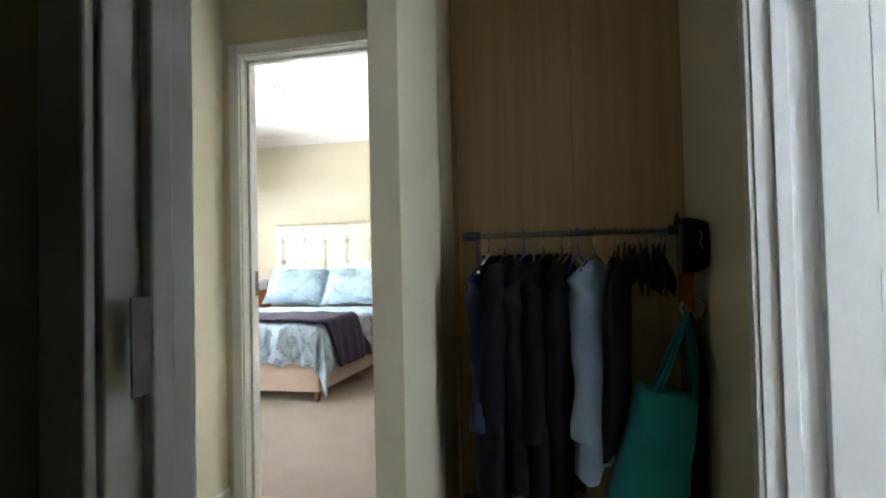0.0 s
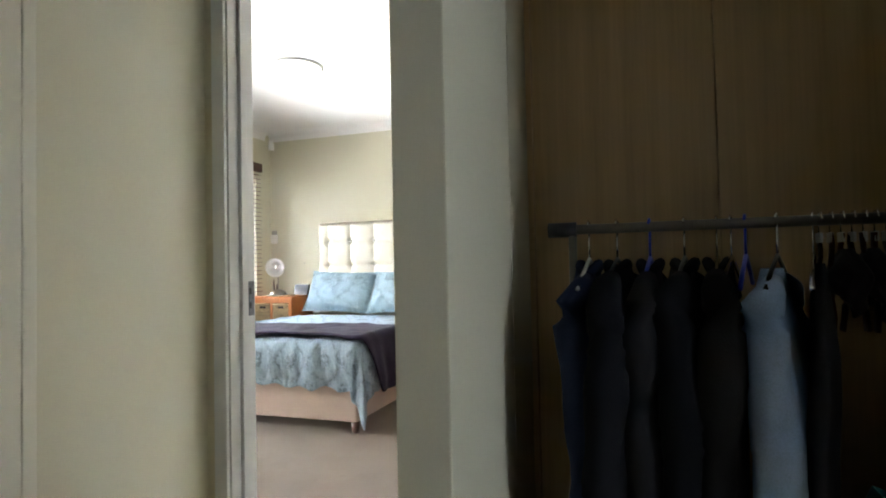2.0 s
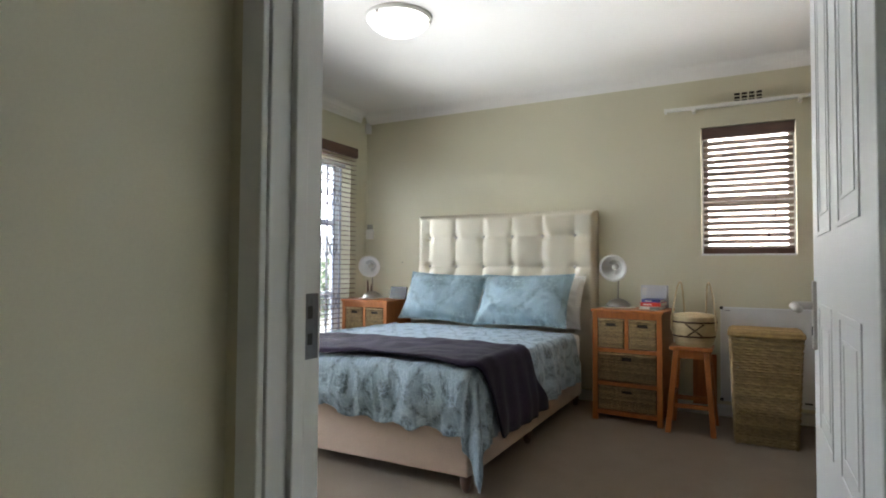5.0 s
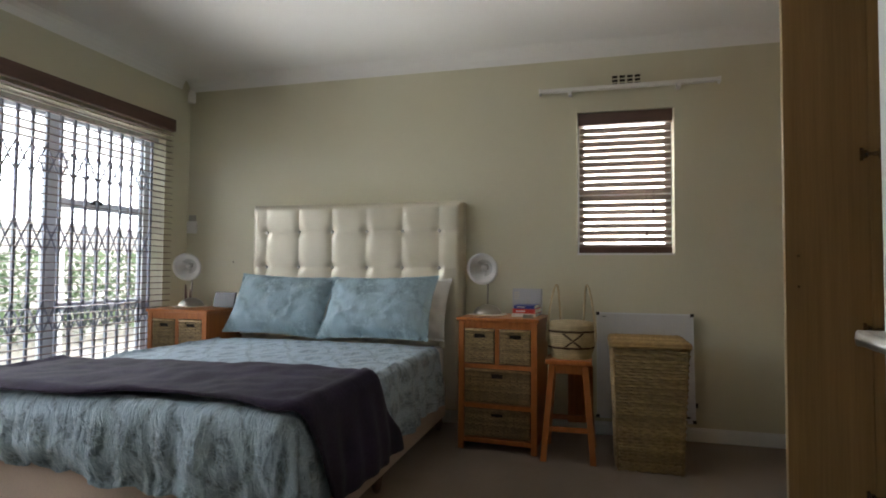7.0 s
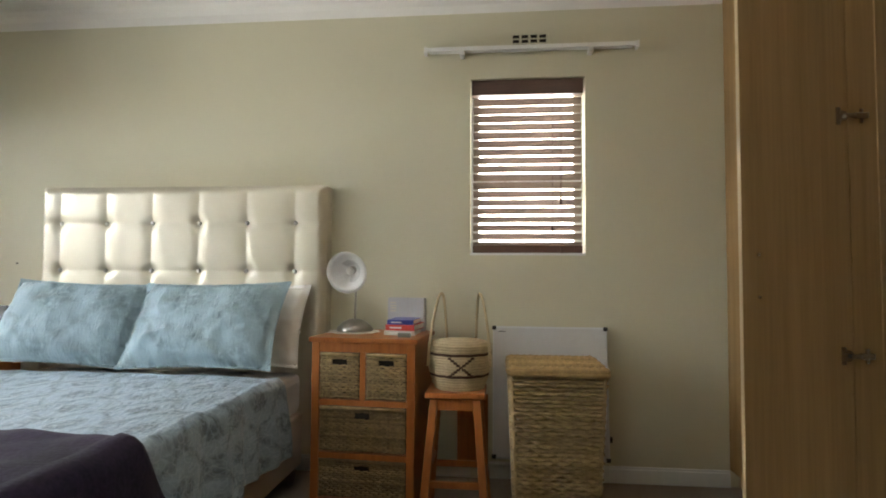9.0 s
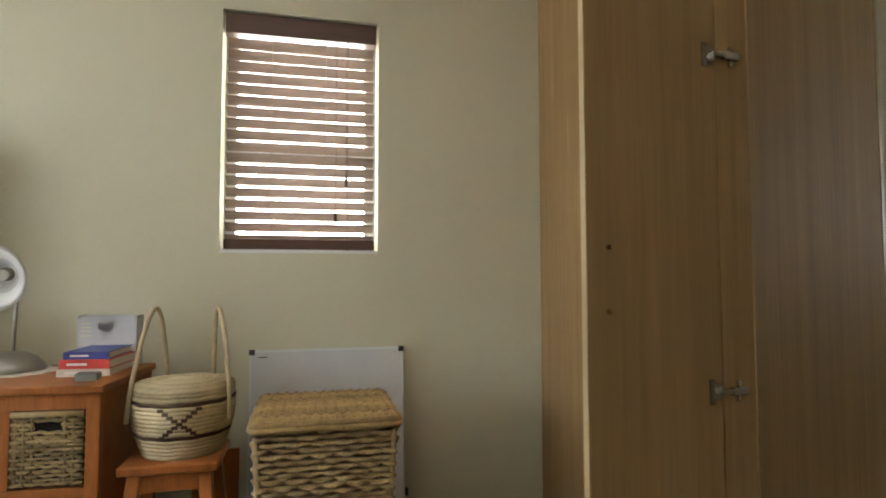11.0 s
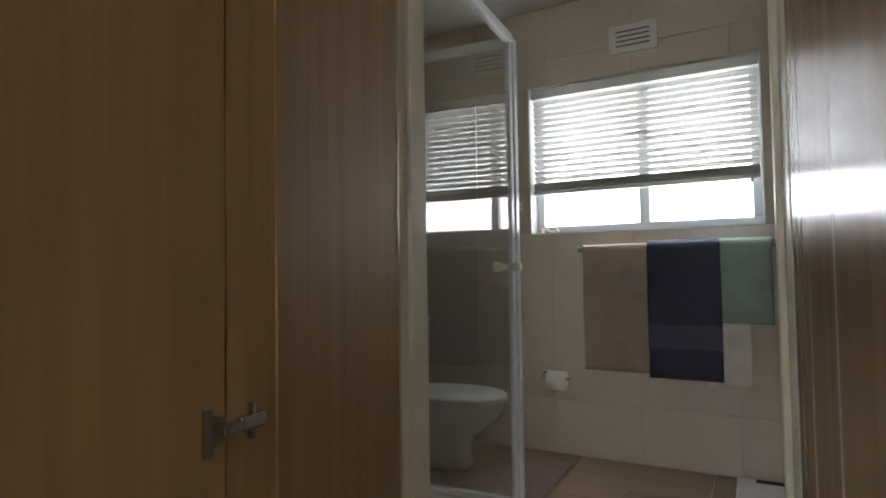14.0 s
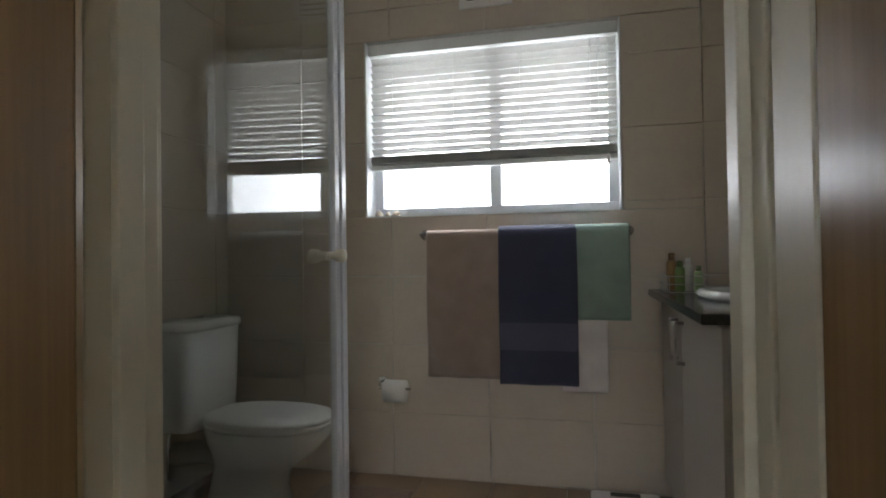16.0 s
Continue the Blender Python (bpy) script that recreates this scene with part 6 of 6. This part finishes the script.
def garment(label, x, turn, wid, thick, top, bottom, material, name="coat", category="coat", sleeves=0.62, y=RY, collar=True):
    """A hanging garment, its width along y before the turn: neck, sloping shoulders, folds that deepen to the hem, two limp sleeves."""
    ob = thing(name, label, category, (x, y, 0), "clothes on the rail", turn)
    seed = x * 31 + wid * 7

    def body(u, v):
        a = u * math.tau
        c, q = math.cos(a), math.sin(a)
        half = wid / 2 * (0.20 + 0.80 * min(1.0, v / 0.10) ** 0.8) * (1 + 0.06 * v)
        slope = 0.05 * min(1.0, v / 0.10)
        z = top - slope * abs(q) - (top - bottom - 0.05) * v + (0.012 * math.sin(a * 5 + seed) if v > 0.98 else 0)
        fold = 1 + 0.55 * v * noise.noise((q * 3.2, c * 0.8, seed)) + 0.35 * v * noise.noise((q * 7, c, v * 1.2 + seed)) + 0.15 * noise.noise((q * 4, v * 6, seed))
        t = thick / 2 * (0.5 + 0.5 * min(1.0, v * 4)) * fold * (1 + 0.35 * v)
        return (t * math.copysign(abs(c) ** 0.6, c) + 0.012 * math.sin(v * 4 + seed), half * math.copysign(abs(q) ** 0.85, q), z)
    bm = sheet(body, 64, 34)
    bmesh.ops.remove_doubles(bm, verts=bm.verts, dist=0.0004)
    part("body", bm, material, ob, "", True)
    if sleeves:
        for e in (-1, 1):
            ln = (top - bottom) * sleeves
            pts = [(0, e * wid * 0.20, top - 0.03), (0.003, e * wid * 0.36, top - 0.05)]
            for k in range(13):
                q = k / 12
                pts.append((0.012 * math.sin(q * 5 + seed), e * (wid * 0.46 + 0.012 * math.sin(q * 3 + seed)), top - 0.085 - q * ln))
            bm = path_rod(pts, lambda q: (0.022 + 0.026 * min(1.0, q * 5) - 0.008 * q) * (1 + 0.10 * math.sin(q * 17 + seed)), 14)
            part("sleeve", bm, material, ob, "", True)
    if collar:
        part("collar", path_rod([(0.022 * math.cos(k * math.tau / 16), 0.05 * math.sin(k * math.tau / 16), top - 0.004 + 0.012 * math.cos(k * math.tau / 8)) for k in range(16)], 0.012, 8, True), material, ob, "", True)
    return ob


T0 = RT - 0.095
for x, turn, wd, th_, bot, c, lab in ((-0.335, -6, 0.34, 0.075, 0.20, (0.022, 0.030, 0.062), "dark denim blue jacket on the rail"), (-0.268, -10, 0.40, 0.085, 0.16, (0.009, 0.009, 0.011), "long black coat on the rail"),
                                      (-0.192, -8, 0.38, 0.085, 0.22, (0.016, 0.016, 0.018), "black padded jacket on the rail"), (-0.115, -12, 0.40, 0.085, 0.16, (0.009, 0.009, 0.011), "long black coat on the rail"),
                                      (-0.045, -9, 0.40, 0.08, 0.12, (0.012, 0.011, 0.011), "black winter coat on the rail")):
    hanger(x, turn, {-0.335: M_WHITE_PLASTIC, -0.192: M_BLUE, -0.045: M_CHROME}.get(x, M_BLACK))
    garment(lab, x, turn, wd, th_, T0, bot, cloth("dark_cloth", c, 0.0), name="jacket" if "jacket" in lab else "coat", category="jacket" if "jacket" in lab else "coat")
hanger(-0.015, -16, M_CHROME)
hanger(0.015, -14, M_BLUE)
garment("light blue long-sleeved shirt on a hanger", 0.075, -20, 0.36, 0.085, T0 - 0.01, 0.29, cloth("light_blue_cotton", (0.38, 0.52, 0.74), 0.1), "shirt", "shirt", sleeves=0.70, y=RY - 0.02, collar=False)
hanger(0.075, -20, M_BLACK, y=RY - 0.02)
garment("thin dark grey blouse on the rail", 0.150, -16, 0.34, 0.05, T0, 0.36, cloth("dark_grey_cloth", (0.022, 0.023, 0.028), 0.0), "blouse", "blouse", sleeves=0, collar=False)
hanger(0.150, -16, M_CHROME)
# bare hangers, belts and straps bunched at the other end
for k in range(9):
    x = 0.165 + k * 0.021
    h = thing("belt", "dark leather belt hung by its buckle", "belt", (x, RY, RT), "belts on the rail")
    ln = 0.13 + 0.10 * abs(math.sin(k * 2.1))
    part("hook", path_rod([(0, 0.012, -0.03), (0, 0.016, 0.0), (0, 0.008, 0.017), (0, -0.008, 0.017), (0, -0.015, 0.002)], 0.0022, 6), M_CHROME, h, "", True)
    bm = path_rod([(0.004 * math.sin(k + i), 0.008 + 0.004 * math.cos(k * 2 + i), -0.03 - ln * i / 8) for i in range(9)], 0.0085, 6)
    bmesh.ops.scale(bm, vec=(0.5, 2.0, 1), verts=bm.verts)
    part("strap", bm, cloth("leather", (0.045 + 0.02 * (k % 3), 0.022, 0.014)), h, "", True)
    part("buckle", boxm(-0.004, -0.002, -0.05, 0.004, 0.028, -0.028, 0.002), M_STEEL, h)
for k in range(3):
    garment("small dark top bunched on the rail", 0.20 + k * 0.06, 8, 0.20, 0.03, T0 + 0.03, T0 - 0.10 - 0.02 * k, cloth("dark_knit", (0.02, 0.016, 0.018)), "top", "top", sleeves=0, collar=False)

# cap, orange strap, ring, tote bag, suitcase
cap = thing("cap", "black baseball cap hung on the end of the rail", "cap", (0.425, RY - 0.05, 1.13), turn=0)
capm = cloth("black_twill", (0.010, 0.010, 0.014))
part("crown", lathe([(0.100, -0.045), (0.103, -0.025), (0.099, 0.005), (0.086, 0.040), (0.066, 0.070), (0.040, 0.092), (0.016, 0.102), (0.004, 0.104)], 32, pose(0, 0, -0.015, 0, 90, 0) @ Matrix.Diagonal((1.0, 0.62, 1.0, 1))), capm, cap, "", True)
part("top_button", lathe([(0.008, 0.101), (0.009, 0.107), (0.003, 0.110)], 10, pose(0, 0, -0.015, 0, 90, 0)), capm, cap, "", True)
bm = sheet(lambda u, v: (-0.045 - 0.012 * v, -0.05 + 0.10 * u, 0.06 + 0.035 * v * math.sin(u * math.pi) ** 0.5 + 0.012 * math.sin(u * math.pi)), 14, 6)
brim = part("brim", bm, capm, cap, "", True)
solidify(brim, 0.004, 0)
part("embroidery", path_rod([(0.005, -0.066, 0.035), (0.016, -0.066, 0.015), (0.006, -0.067, -0.005), (0.018, -0.066, -0.030)], 0.0018, 5), M_WHITE_PLASTIC, cap, "thin white embroidery", True)
orange = single("orange_scarf", sheet(lambda u, v: (0.385 + 0.045 * u - 0.012 * v, RY - 0.03 - 0.012 * math.sin(u * 5 + v * 2), 1.06 - 0.14 * v - 0.05 * u * v), 8, 14), cloth("orange_cloth", (0.50, 0.14, 0.02)), "bright orange cloth strap hanging on the post", "scarf", smooth=True)
solidify(orange, 0.004, 0)
single("white_ring", path_rod([(0.415 + 0.034 * math.cos(k * math.tau / 24), RY - 0.015 - 0.01 * math.cos(k * math.tau / 24), 0.885 + 0.036 * math.sin(k * math.tau / 24)) for k in range(24)], 0.007, 8, True), M_WHITE_PLASTIC, "white plastic ring hung on the post", "ring", smooth=True)

bag = thing("tote_bag", "teal canvas tote bag hung from the rack", "bag", (0.275, 2.14, 0.0))
tm = cloth("teal_canvas", (0.02, 0.27, 0.27))
lean = 0.11


def bag_side(u, v):
    a = u * math.tau
    c, s = math.cos(a), math.sin(a)
    w = (0.095 + 0.035 * (1 - v)) * math.copysign(abs(c) ** 0.45, c)
    d = (0.055 + 0.02 * (1 - v)) * math.copysign(abs(s) ** 0.5, s)
    z = 0.215 + v * 0.385 + (0.03 * -c if v > 0.5 else 0.02 * -c)
    return (w + lean * (v - 0.6) * 0.75 + 0.006 * noise.noise((c * 2, s * 2, v * 4)), d + 0.008 * noise.noise((c * 3, v * 3, s)), z)


bm = sheet(bag_side, 60, 20)
bmesh.ops.remove_doubles(bm, verts=bm.verts, dist=0.0005)
pouch = part("pouch", bm, tm, bag, "", True)
solidify(pouch, 0.004, 1)
part("bottom", loft([(-0.05, 0, 0.125, 0.072, 0.205, 4), (-0.05, 0, 0.125, 0.072, 0.225, 4)], 40), tm, bag)
for y in (-0.05, 0.05):
    pts = [(-0.03, y, 0.56), (0.02, y * 0.9 + 0.0, 0.66), (0.075, y * 0.6 + 0.03, 0.78), (0.118, y * 0.2 + 0.07, 0.87), (0.128, y * 0.4 + 0.06, 0.80), (0.125, y * 0.8 + 0.03, 0.68), (0.115, y, 0.575)]
    bm = path_rod(pts, 0.0105, 8)
    part("strap", bm, tm, bag, "", True)
part("seam", path_rod([(0.055, -0.068, 0.60), (0.02, -0.078, 0.42), (-0.02, -0.084, 0.23)], 0.002, 5), tm, bag)

case = thing("suitcase", "black upright suitcase behind the tote bag", "suitcase", (0.40, 2.40, 0), turn=4)
M_CASE = mat("black_nylon", (0.016, 0.016, 0.018), 0.55, vary=0.2, fine=320, bump=0.5)
bent(part("shell", boxm(-0.14, -0.11, 0.03, 0.06, 0.11, 0.49, 0.02), M_CASE, case), 0.004)
part("handle", path_rod([(-0.09, -0.02, 0.488), (-0.085, -0.02, 0.515), (-0.04, -0.02, 0.522), (0.005, -0.02, 0.515), (0.01, -0.02, 0.488)], 0.011, 8), M_BLACK, case, "", True)
part("label_tag", boxm(-0.075, -0.05, 0.515, -0.015, -0.015, 0.545, 0.003, pose(0, 0, 0, 8, 10)), mat("grey_tag", (0.40, 0.38, 0.34), 0.6), case, "pale luggage tag")
part("zip", path_rod([(-0.142, -0.113, 0.06), (-0.142, -0.113, 0.47), (0.062, -0.113, 0.47), (0.062, -0.113, 0.06)], 0.004, 6), M_STEEL, case)
for x in (-0.11, 0.03):
    part("wheel", tube((x - 0.012, -0.08, 0.022), (x + 0.012, -0.08, 0.022), 0.022, seg=14), M_BLACK, case)
strap2 = single("bag_strap", path_rod([(0.41, 2.24, 0.87), (0.44, 2.26, 0.75), (0.47, 2.30, 0.62), (0.462, 2.33, 0.51)], 0.008, 6), M_CASE, "thin black strap hanging from the post to the suitcase", "strap", smooth=True)
